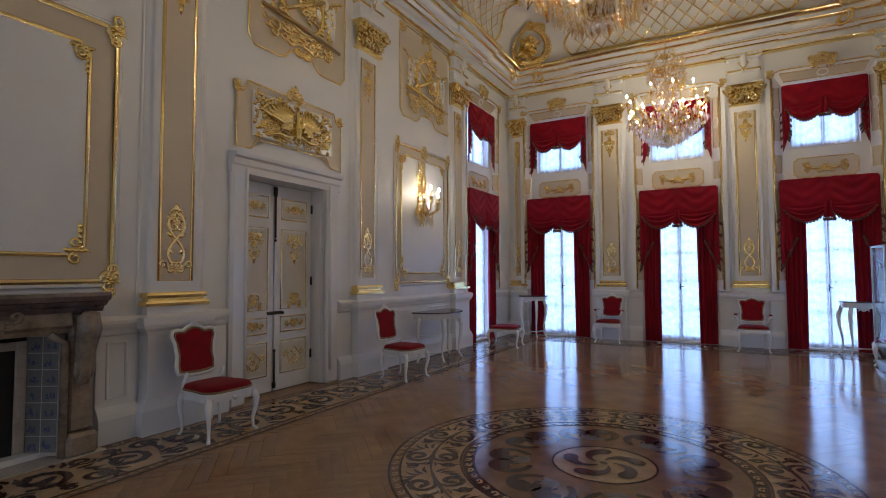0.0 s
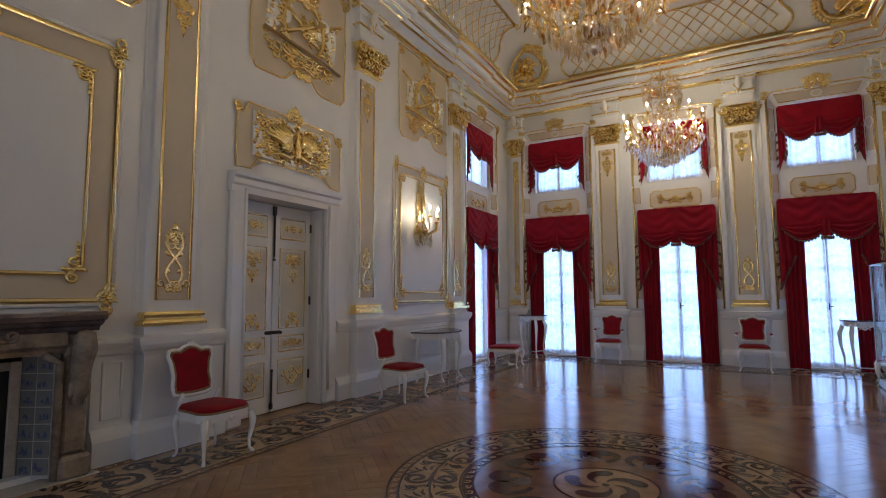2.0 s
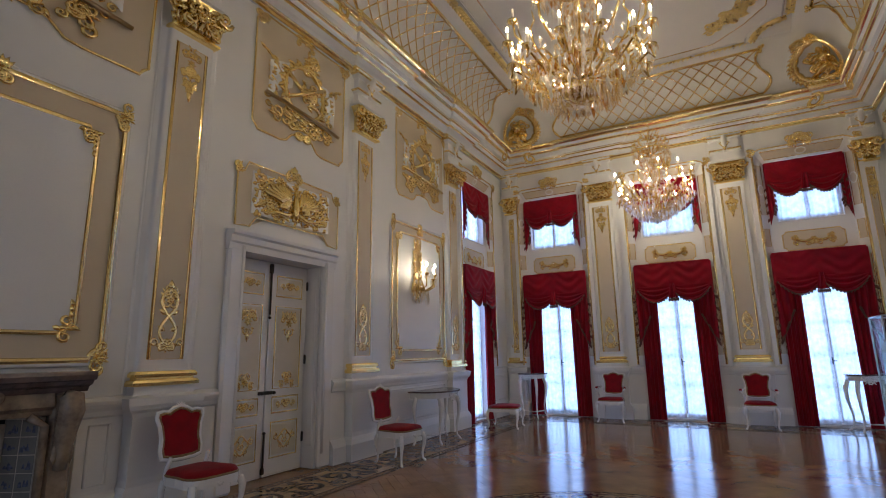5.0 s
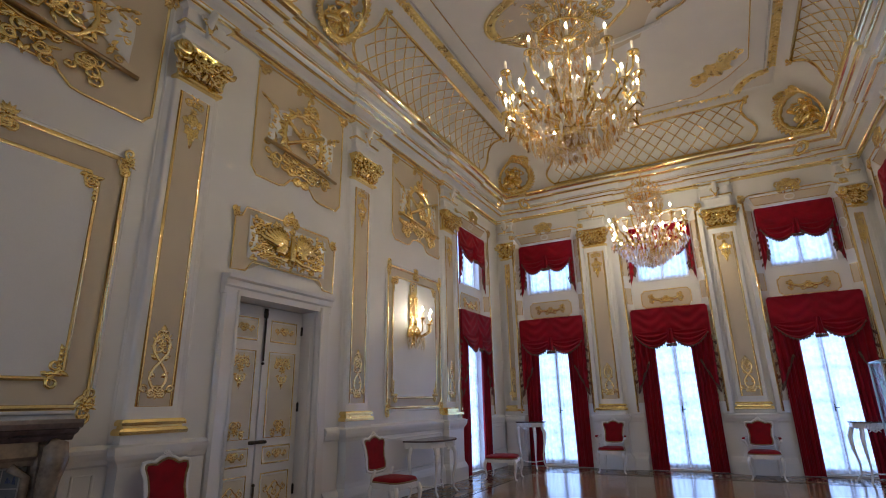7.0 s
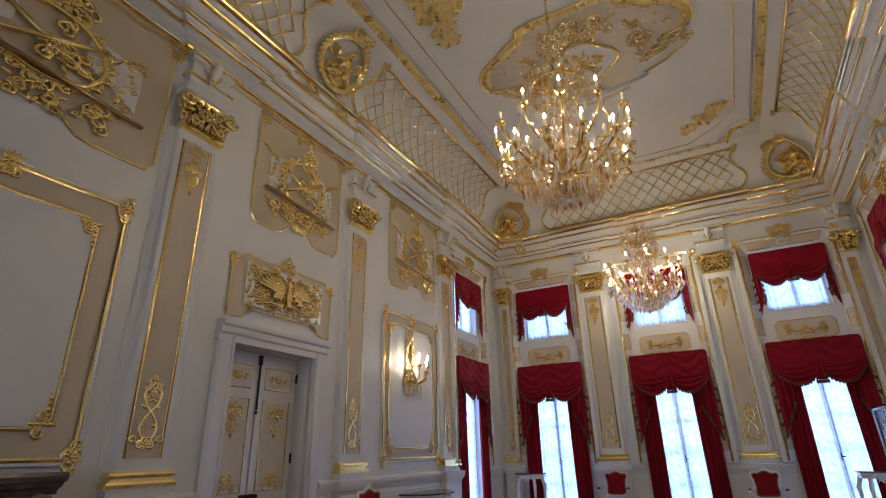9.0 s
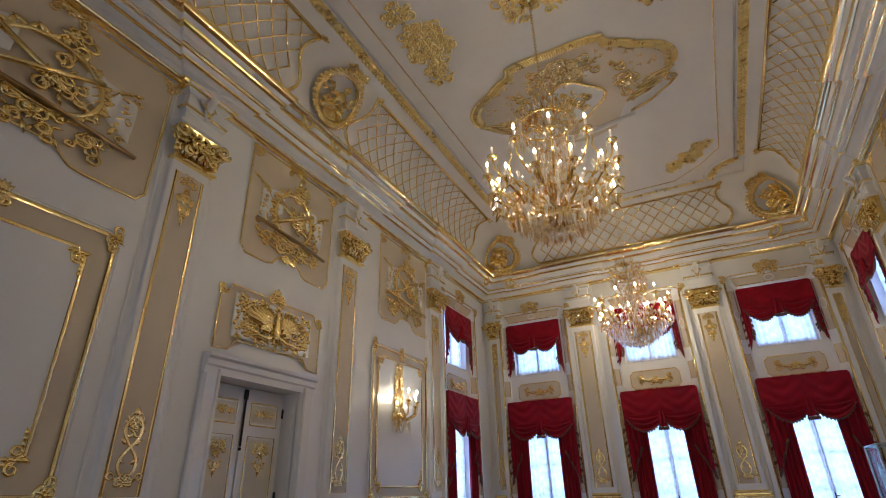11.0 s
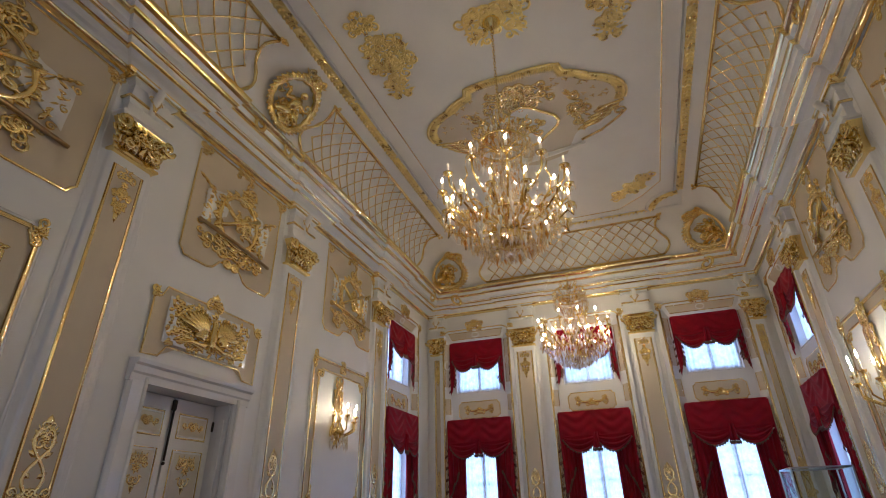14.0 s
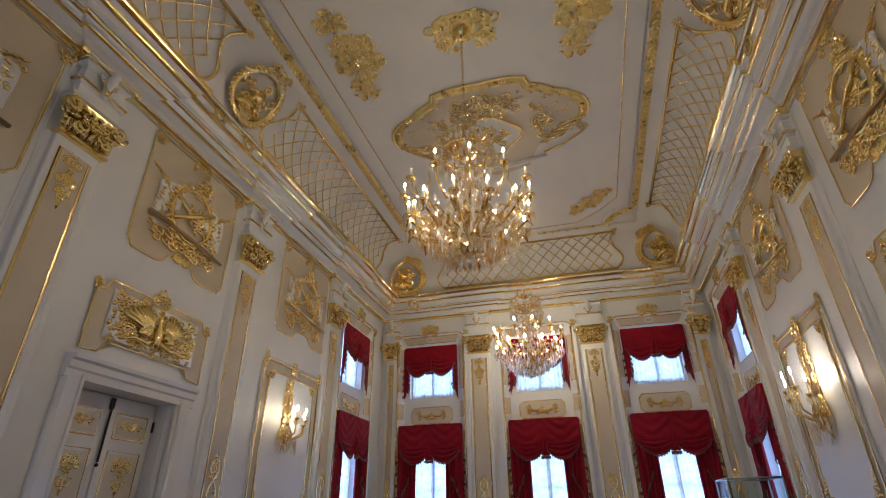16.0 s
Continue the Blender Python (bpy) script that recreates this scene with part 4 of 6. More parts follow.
def garland_panel(m):
    p = thing("garland_panel", m, "small beige panel with gilded garland between windows", "wall panel", "garland panels")
    pts = notched(0.53, 0.20, 0.06, 0, 3.70)
    part("field", Geo().plate(pts, 0, 0.012), BEIGE, p, "beige painted field")
    part("edging", Geo().outline(pts, 0.011, 0.014), PALEGOLD, p, "thin gilded edging")
    g = Geo()
    for s in (-1, 1):
        g.tube([(s * (0.15 + 0.13 * math.cos(q)), 3.76 + 0.09 * math.sin(q), 0.025) for q in (math.pi + i * math.pi / 10 for i in range(11))], [0.012 + 0.018 * math.sin(i * math.pi / 10) for i in range(11)], 6)
        g.cluster(0.08, 0.2, 5, 72, s * 0.31, 3.72, 0.013, False, 0.015, 0.06)
    g.cluster(0.2, 0.14, 6, 71, 0, 3.70, 0.016, True, 0.015, 0.07)
    part("garland", g, GOLD, p, "gilded fruit garland")
    return p


def niche(m):
    """The moulded surround that runs round both windows, with its crest."""
    p = thing("window_surround", m, "white splayed window surround with beige panels and gilded crest", "trim", "window surrounds", "structure")
    D, A, B, T0, T1 = 0.14, 0.715, 0.88, 5.48, 5.74

    def lean_side(g):
        g.v = [(x, y, z + D * (abs(x) - A) / (B - A)) for x, y, z in g.v]
        return g

    def lean_head(g):
        g.v = [(x, y, z + D * (y - T0) / (T1 - T0)) for x, y, z in g.v]
        return g

    for s in (-1, 1):
        v = [(s * x, y, z) for y in (1.17, T0, T1, 5.79) for x, z in ((A, 0), (B, D), (0.99, D), (0.99, 0))]
        v[8] = (s * B, T1, D)
        v[12] = (s * B, 5.79, D)
        f = [(4 * k + j, 4 * k + j + 1, 4 * k + 5 + j, 4 * k + 4 + j) for k in range(3) for j in range(3)]
        part("splayed_jamb", Geo().add(v, f + [(0, 1, 2, 3)]), WHITE, p)
        for y0, y1 in ((1.4, 3.3), (3.62, 4.0), (4.3, 5.42)):
            fl = part("side_panel", lean_side(Geo().box(min(s * 0.745, s * 0.85), max(s * 0.745, s * 0.85), y0, y1, 0.002, 0.008)), BEIGE, p, "beige panel of the splayed jamb")
            part("side_edging", lean_side(Geo().outline(rect(0.053, (y1 - y0) / 2, s * 0.797, (y0 + y1) / 2), 0.007, 0.009)), PALEGOLD, fl, "thin gilded edging")
        part("ring_ornament", lean_side(Geo().tube([(s * (0.797 + 0.05 * math.cos(q)), 4.86 + 0.11 * math.sin(q), 0.012) for q in (i * math.pi / 8 for i in range(16))], 0.009, 5, True)), PLASTER, p, "white stucco ring")
        part("edge_bead", Geo().tube([(s * 0.885, 1.2, D), (s * 0.885, 5.62, D)], 0.024, 8, False, 0.6), PALEGOLD, p, "thin gilded edge bead")
        g = Geo().cluster(0.1, 0.26, 5, 81, s * 0.93, 5.66, 0.016, False, D, 0.07)
        part("corner_ornament", g, PALEGOLD, p, "gilded corner scroll")
    v = [(-A, T0, 0), (A, T0, 0), (B, T1, D), (-B, T1, D), (B, 5.79, D), (-B, 5.79, D), (B, 5.79, 0), (-B, 5.79, 0)]
    part("splayed_head", Geo().add(v, [(0, 1, 2, 3), (3, 2, 4, 5), (5, 4, 6, 7)]), WHITE, p)
    part("head_moulding", Geo().tube([(-0.93, 5.60, D + 0.005), (-0.86, 5.70, D + 0.01), (-0.74, 5.755, D + 0.01), (0.74, 5.755, D + 0.01), (0.86, 5.70, D + 0.01), (0.93, 5.60, D + 0.005)], 0.016, 6), PALEGOLD, p, "gilded head moulding")
    pts = [(-0.66, 5.53), (0.66, 5.53), (0.74, 5.69), (-0.74, 5.69)]
    part("head_panel", lean_head(Geo().plate(pts, 0, 0.008)), BEIGE, p, "beige head panel")
    part("head_edging", lean_head(Geo().outline(pts, 0.008, 0.01)), PALEGOLD, p)
    part("ring_ornament", lean_head(Geo().tube([(0.09 * math.cos(q), 5.61 + 0.055 * math.sin(q), 0.015) for q in (i * math.pi / 8 for i in range(16))], 0.01, 5, True)), PLASTER, p, "white stucco ring")
    g = Geo().cluster(0.42, 0.16, 8, 82, 0, 5.84, 0.02, True, 0.15, 0.1)
    for j in range(5):
        g.leaf(0, 5.78, math.pi / 2 + (j - 2) * 0.45, 0.17, 0.07, 0.16, 0.04)
    part("crest", g, PALEGOLD, p, "gilded shell crest")
    return p


# The B windows are out of view, assumed to bring daylight from behind.
spots = [("F", x) for x in WINDOWS] + [("L", SIDE_WIN), ("R", SIDE_WIN)] + [("B", x) for x in WINDOWS]
made = None
for i, (side, s) in enumerate(spots):
    m = wall_m(side, s)
    if made is None:
        made = [net(m, 3), curtain(m, True), curtain(m, False), garland_panel(m), niche(m)]
        window("window_1", m)
    else:
        for ob in made if side != "B" else ():
            copy_thing(ob, m)
        window(f"window_{i + 1}", m, (LOW,) if side == "B" else (LOW, HIGH))
    for y0, y1 in (LOW, HIGH) if side != "B" else (LOW,):
        lamp = bpy.data.lights.new("window_daylight", "AREA")
        lamp.shape, lamp.size, lamp.size_y = "RECTANGLE", 1.1, y1 - y0 - 0.06
        lamp.energy = SKYLIGHT * (y1 - y0) / 3.3 * (1 if side != "B" else SOUTH)
        # South lamps are paler, tuned to lift the west wall.
        lamp.color = (0.32, 0.49, 1.0) if side != "B" else (0.52, 0.65, 1.0)
        ob = new("window_daylight", lamp)
        ob.matrix_basis = m @ pose(0, (y0 + y1) / 2, -0.40) @ pose(0, 0, 0, 180, 0, 0)


# ---- ceiling stucco ----
def on_cove(side, s, a, lift=0.0):
    """A world place on the cove of a side, s metres along the wall, lifted from the surface."""
    d, z = cove(0, a)
    q = a * math.pi / 2
    d, z = d + lift * math.cos(q), z - lift * math.sin(q)
    return {"L": (-HALF + d, s, z), "R": (HALF - d, s, z), "F": (s, FAR - d, z)}[side]


def lattice(side, s0, s1):
    ob = thing("cove_lattice", Matrix(), "gilded diamond lattice panel on the coved ceiling", "stucco panel", "cove lattices")
    cell, a0, a1 = 0.29, 0.12, 0.80
    n = round((s1 - s0) / cell)
    cell = (s1 - s0) / n
    up = {"L": (1, 0, -1), "R": (-1, 0, -1), "F": (0, -1, -1)}[side]
    g, rows = Geo(), 3
    for k in range(-rows, n):
        for sg in (1, -1):
            pts = []
            for i in range(rows * 2 + 1):
                x = k + i / 2 if sg > 0 else k + rows - i / 2
                if -1e-6 <= x <= n + 1e-6:
                    pts.append(on_cove(side, s0 + x * cell, a0 + (a1 - a0) * i / (rows * 2), 0.012))
            if len(pts) > 1:
                g.tube(pts, 0.0135, 8, False, 0.4, up)
    part("lattice", g, PALEGOLD, ob, "thin gilded lattice bars")["kind"] = "stuff"
    g = Geo()
    for k in range(n + 1):
        for r in range(rows + 1):
            p = on_cove(side, s0 + k * cell, a0 + (a1 - a0) * r / rows, 0.014)
            g.ball(*p, 0.022, 6)
    part("bossing", g, PALEGOLD, ob, "small gilded bosses")["kind"] = "stuff"
    for a in (a0 - 0.025, a1 + 0.025):
        part("rail", Geo().tube([on_cove(side, s0 - 0.1, a, 0.01), on_cove(side, s1 + 0.1, a, 0.01)], 0.034, 8, False, 0.5, up), PALEGOLD, ob, "gilded border moulding")
    for s, sg in ((s0 - 0.1, -1), (s1 + 0.1, 1)):
        pts = [on_cove(side, s + sg * 0.16 * math.sin(i / 10 * math.pi * 2) * (1 if i < 5 else 0.6), a0 - 0.02 + (a1 - a0 + 0.04) * i / 10, 0.015) for i in range(11)]
        part("end_scroll", Geo().tube(pts, [0.02 + 0.014 * math.sin(i * 1.3) ** 2 for i in range(11)], 6, False, 1, up), GOLD, ob, "gilded scrolled end")
        c = Vector(on_cove(side, s + sg * 0.02, 0.84, 0.02))
        g = Geo()
        for j in range(6):
            p = c + Vector((random.uniform(-0.05, 0.05), random.uniform(-0.08, 0.08), random.uniform(-0.05, 0.02)))
            g.ball(*p, random.uniform(0.02, 0.035), 6)
        part("end_leaf", g, GOLD, ob, "gilded leaf knot")
    return ob


for side in "LR":
    lattice(side, MID + 0.85, 11.75)
    lattice(side, 2 * MID - 11.75, MID - 0.85)
lattice("F", -2.1, 2.1)


def frame_at(o, n, up=(0, 0, 1)):
    """A pose at o with z along n."""
    n = Vector(n).normalized()
    x = Vector(up).cross(n).normalized()
    y = n.cross(x)
    return Matrix(((x.x, y.x, n.x, o[0]), (x.y, y.y, n.y, o[1]), (x.z, y.z, n.z, o[2]), (0, 0, 0, 1)))


def medallion(m, seed, label, bend=0.0):
    """bend: how far its sides come forward to follow the corner of the cove."""
    def part(name, g, mat, parent, lb=""):
        g.v = [(1.38 * x, 1.3 * y, 1.2 * z + bend * (math.hypot(1.38 * x, 0.1) - 0.1) + 0.8 * y * y) for x, y, z in g.v]
        return tagged(new_child(name, g.mesh(name, mat), parent), lb)
    p = thing("cove_medallion", m, label, "stucco medallion", "cove medallions")
    g = Geo().tube([(0.3 * math.cos(q), 0.31 * math.sin(q), 0.015) for q in (i * math.pi / 16 for i in range(32))], [0.03 + 0.014 * (i % 2) for i in range(32)], 6, True, 0.7)
    part("wreath", g, GOLD, p, "gilded wreath")
    g = Geo()
    for i in range(36):
        q = i * math.pi / 18
        g.leaf(0.3 * math.cos(q), 0.31 * math.sin(q), q + 0.8, 0.10, 0.05, 0.02, 0.04)
        g.leaf(0.3 * math.cos(q), 0.31 * math.sin(q), q - 1.1, 0.09, 0.045, 0.02, 0.035)
    part("wreath_leaves", g, GOLD, p, "gilded leaves of the wreath")["kind"] = "stuff"
    g = Geo()
    for k, (x0, y0, x1, y1, r) in enumerate(((-0.17, -0.19, 0.05, -0.10, 0.05), (0.05, -0.10, 0.17, -0.20, 0.045), (-0.02, -0.10, 0.03, 0.08, 0.07), (0.03, 0.05, 0.15, -0.02, 0.03), (0.0, 0.06, -0.13, 0.0, 0.03), (-0.13, 0.0, -0.17, 0.12, 0.024))):
        g.tube([(x0, y0, 0.03), ((x0 + x1) / 2, (y0 + y1) / 2 + 0.015, 0.06), (x1, y1, 0.04)], [r * 0.7, r, r * 0.75], 8)
    g.ball(0.03, 0.15, 0.06, 0.048)
    part("relief", g, GOLD, p, "gilded high relief")["kind"] = "stuff"
    g = Geo().cluster(0.40, 0.16, 9, seed, 0, -0.18, 0.02, True, 0.01, 0.09, False)
    g.cluster(0.34, 0.36, 6, seed + 7, 0, 0.02, 0.016, True, 0.005, 0.09, False)
    part("relief_foliage", g, GOLD, p, "gilded foliage round the relief")["kind"] = "stuff"
    g = Geo().cluster(0.3, 0.1, 4, seed + 1, 0, 0.38, 0.018, True, 0.01, 0.08)
    part("bow", g, GOLD, p, "gilded ribbon bow")
    for s in (-1, 1):
        part("scroll", Geo().scroll(s * 0.26, -0.38, 0.1, math.pi / 2, s, 0.01, 0.024), GOLD, p, "gilded scroll")
    return p


for side, sg in (("L", -1), ("R", 1)):
    o = on_cove(side, MID + 0.1, 0.45, 0.06)
    medallion(frame_at(o, (-sg * math.cos(0.66), 0, -math.sin(0.66))), 90, "gilded relief in a leafy wreath on the ceiling cove")
    q = 0.42 * math.pi / 2
    d, z = cove(0, 0.42)
    medallion(frame_at((sg * (HALF - d - 0.09), FAR - d - 0.09, z - 0.02), (-sg * 0.7 * math.cos(q), -0.7 * math.cos(q), -math.sin(q))), 95, "gilded round relief in the ceiling's cove corner", 1.0)

# gilded bands and lines of the flat ceiling
BX, BY0, BY1 = 2.66, 2 * MID - 12.72, 12.72


def ceiling_band(pts, label):
    b = thing("ceiling_band", Matrix(), label, "stucco band", "ceiling bands")
    part("band", Geo().tube([(*p, CEIL - 0.005) for p in pts], 0.085, 8, False, 0.4), LEAFGOLD, b, "gilded leaf band")
    g = Geo()
    for p, q in zip(pts, pts[1:]):
        p, q = Vector((*p, 0)), Vector((*q, 0))
        n, a = int((q - p).length / 0.09), math.atan2(q.y - p.y, q.x - p.x)
        for i in range(n):
            c = p + (q - p) * ((i + 0.5) / n)
            for s in (-1, 1):
                g.leaf(c.x, -c.y, -(a + s * 0.6), 0.12, 0.055, -CEIL + 0.034, 0.026)
    g.v = [(x, -y, -z) for x, y, z in g.v]
    part("leaf_carving", g, LEAFGOLD, b, "carved gilded leaves")["kind"] = "stuff"
    for off in (-0.13, 0.13):
        q = [(x - math.copysign(off, x) if abs(x) > 0.1 else x, y - (off if y > MID else -off)) for x, y in pts]
        part("fillet", Geo().tube([(*p, CEIL) for p in q], 0.016, 5), GLOSS, b)
    return b


def ccurve(sx, cy, sy):
    """The inward curve of a band at a corner of the flat ceiling."""
    return [(sx * (BX - 0.05 - 0.55 * math.sin(i / 6 * math.pi / 2)), cy - sy * 0.62 * math.cos(i / 6 * math.pi / 2)) for i in range(7)]


for sx in (-1, 1):
    for y0, y1 in ((BY0 + 0.75, BY1 - 0.75),):
        n = 7
        for i in range(n):
            a, b = y0 + (y1 - y0) * i / n + 0.03, y0 + (y1 - y0) * (i + 1) / n - 0.03
            ceiling_band([(sx * BX, a), (sx * BX, b)], "straight length of gilded leaf band on the ceiling")
    ceiling_band(ccurve(sx, BY1, 1), "curved corner length of gilded leaf band on the ceiling")
    ceiling_band(ccurve(sx, BY0, -1), "curved corner length of gilded leaf band on the ceiling")
for y in (BY0, BY1):
    for i in range(4):
        a = -1.95 + 3.9 * i / 4
        ceiling_band([(a + 0.03, y), (a + 0.945, y)], "straight length of gilded leaf band on the ceiling")
lx, ly = 2.25, 12.40 - MID
pts = [(lx, -ly + 0.9), (lx, ly - 0.9), (lx - 0.12, ly - 0.75), (lx - 0.35, ly - 0.45), (lx - 0.75, ly - 0.12), (lx - 0.9, ly)]
pts = pts + [(-x, y) for x, y in pts[::-1]][0:5]
loop = [(x, MID + y) for x, y in pts] + [(-lx, MID - ly + 0.9), (-lx + 0.35, MID - ly + 0.45), (-lx + 0.9, MID - ly), (lx - 0.9, MID - ly), (lx - 0.35, MID - ly + 0.45)]
setting("trim", Geo().tube([(*p, CEIL) for p in loop], 0.013, 5, True), PALEGOLD, "thin gilded bead line on the ceiling")


def ceil_m(x, y, turn=0):
    return Matrix.Translation((x, y, CEIL)) @ Matrix.Rotation(radians(turn), 4, "Z") @ Matrix.Rotation(math.pi, 4, "X")


def stucco(m, shapes, name, label, group=""):
    p = thing(name, m, label, "ceiling ornament", group)
    for w, h, n, seed, x, y, size in shapes:
        part("foliage", Geo().cluster(w, h, int(n * 1.5), seed, x, y, 0.02, True, 0.0, size), LEAFGOLD, p)
    return p


stucco(ceil_m(0, MID + 0.1), [(0.8, 0.8, 16, 101, 0, 0, 0.15), (0.28, 0.28, 5, 102, 0, 0, 0.1)], "ceiling_rosette", "gilded openwork ceiling rosette above the chandelier")
for sx in (-1, 1):
    for y, tn in ((MID + 0.16, 0),):
        stucco(ceil_m(sx * 1.66, y, tn), [(0.62, 0.72, 20, 103, 0, 0, 0.13), (0.34, 0.4, 7, 104, sx * 0.0 - 0.12, 0.62, 0.1), (0.34, 0.4, 7, 105, -0.12, -0.62, 0.1)], "ceiling_ornament", "gilded diamond-shaped foliage ornament on the ceiling", "ceiling ornaments")
    for y in (11.5, 2 * MID - 11.5):
        stucco(ceil_m(sx * 1.66, y, -sx * 45 if y > MID else sx * 45), [(1.05, 0.26, 14, 106, 0, 0, 0.12), (0.4, 0.36, 8, 107, 0, -0.05, 0.12)], "ceiling_ornament", "gilded corner spray of foliage on the ceiling", "ceiling corner sprays")


def cartouche(m):
    """The draped mantle with fringe and a framed shield in the middle."""
    p = thing("ceiling_cartouche", m, "gilded draped mantle cartouche with shield on the ceiling", "ceiling ornament")
    n = 40
    pts = []
    for i in range(n + 1):
        q = math.pi * i / n
        r = 1 + 0.05 * abs(math.sin(q * 4)) + (0.12 if 0.35 < i / n < 0.65 else 0)
        pts.append((1.62 * r * math.cos(q), 0.1 + 1.0 * r * math.sin(q)))
    low = [(-1.5, -0.1), (-1.05, -0.2), (-0.75, -0.6), (-0.55, -1.1), (0.0, -1.25), (0.55, -1.1), (0.75, -0.6), (1.05, -0.2), (1.5, -0.1)]
    part("mantle", Geo().plate(pts + low, 0, 0.014), BEIGE, p, "beige stucco mantle")
    g = Geo().tube([(x, y, 0.02) for x, y in pts], 0.026, 6, False, 0.6)
    for i in range(150):
        k = i / 149 * n
        a, b = pts[int(min(k, n - 1))], pts[int(min(k, n - 1)) + 1]
        f = k - int(min(k, n - 1))
        x, y = a[0] + (b[0] - a[0]) * f, a[1] + (b[1] - a[1]) * f
        g.leaf(x, y, math.atan2(y - 0.1, x) + math.pi, 0.17, 0.036, 0.016, 0.04)
    part("fringe", g, LEAFGOLD, p, "gilded fringe")
    for s in (-1, 1):
        g = Geo()
        for j in range(4):
            g.tube([(s * (1.6 - 0.08 * j), 0.05 - 0.09 * j, 0.02), (s * (1.35 - 0.06 * j), -0.02 - 0.1 * j, 0.03), (s * (1.12 - 0.1 * j), -0.1 - 0.12 * j, 0.02)], [0.02, 0.045, 0.02], 6)
        g.cluster(0.4, 0.3, 5, 111, s * 1.25, -0.15, 0.02, False, 0.01, 0.12)
        part("drape_knot", g, PALEGOLD, p, "gilded gathered drapery")
    g = Geo()
    rnd = random.Random(5)
    for i in range(46):
        q, k = rnd.uniform(0.2, 2.95), rnd.uniform(0.6, 0.9)
        x, y = 1.6 * k * math.cos(q), 0.1 + 1.0 * k * math.sin(q)
        for j in range(3):
            g.leaf(x, y, j * 2.1 + i, 0.05, 0.025, 0.014, 0.012)
    part("sprinkled_motifs", g, PALEGOLD, p, "small gilded motifs")["kind"] = "stuff"
    sh = [(0.5 * math.cos(q) * (1 + 0.1 * math.cos(4 * q)), -0.05 + 0.48 * math.sin(q) * (1 + 0.1 * math.cos(4 * q))) for q in (i * math.pi / 12 for i in range(24))]
    part("shield", Geo().plate(sh, 0.014, 0.04), CEILM, p, "white shield")
    part("shield_frame", Geo().outline(sh, 0.03, 0.045), GOLD, p, "gilded shield frame")
    part("shield_relief", Geo().cluster(0.5, 0.5, 7, 112, 0, -0.05, 0.02, True, 0.04, 0.12), GOLD, p)
    part("crown", Geo().cluster(1.0, 0.45, 18, 113, 0, 0.68, 0.022, True, 0.014, 0.15), PALEGOLD, p, "gilded crest foliage")
    for s in (-1, 1):
        part("side_foliage", Geo().cluster(0.4, 0.95, 14, 114, s * 0.8, 0.05, 0.02, False, 0.014, 0.14), PALEGOLD, p)
    g = Geo().tube([(0.85, -0.75, 0.03), (1.2, -0.6, 0.03), (1.5, -0.35, 0.03), (1.62, -0.2, 0.03)], 0.022, 6).scroll(1.62, -0.2, 0.1, 0, 1, 0.02, 0.02)
    part("branch", g, PALEGOLD, p, "gilded branch")
    g = Geo().tube([(-0.7, -0.75, 0.03), (-0.2, -1.0, 0.04), (0.3, -0.95, 0.04), (0.9, -0.85, 0.03)], [0.03, 0.06, 0.05, 0.03], 6)
    part("scarf", g, PLASTER, p, "white stucco scarf")
    return p


cartouche(ceil_m(-0.04, 8.66) @ Matrix.Diagonal((1.06, 1.04, 1.0, 1.0)))


# ---- chandeliers ----
def crystal_drop(g, x, y, z, r, h):
    v = [(x, y, z), (x + r, y, z - h * 0.35), (x, y + r, z - h * 0.35), (x - r, y, z - h * 0.35), (x, y - r, z - h * 0.35), (x, y, z - h)]
    g.add(v, [(0, 1, 2), (0, 2, 3), (0, 3, 4), (0, 4, 1), (5, 2, 1), (5, 3, 2), (5, 4, 3), (5, 1, 4)])


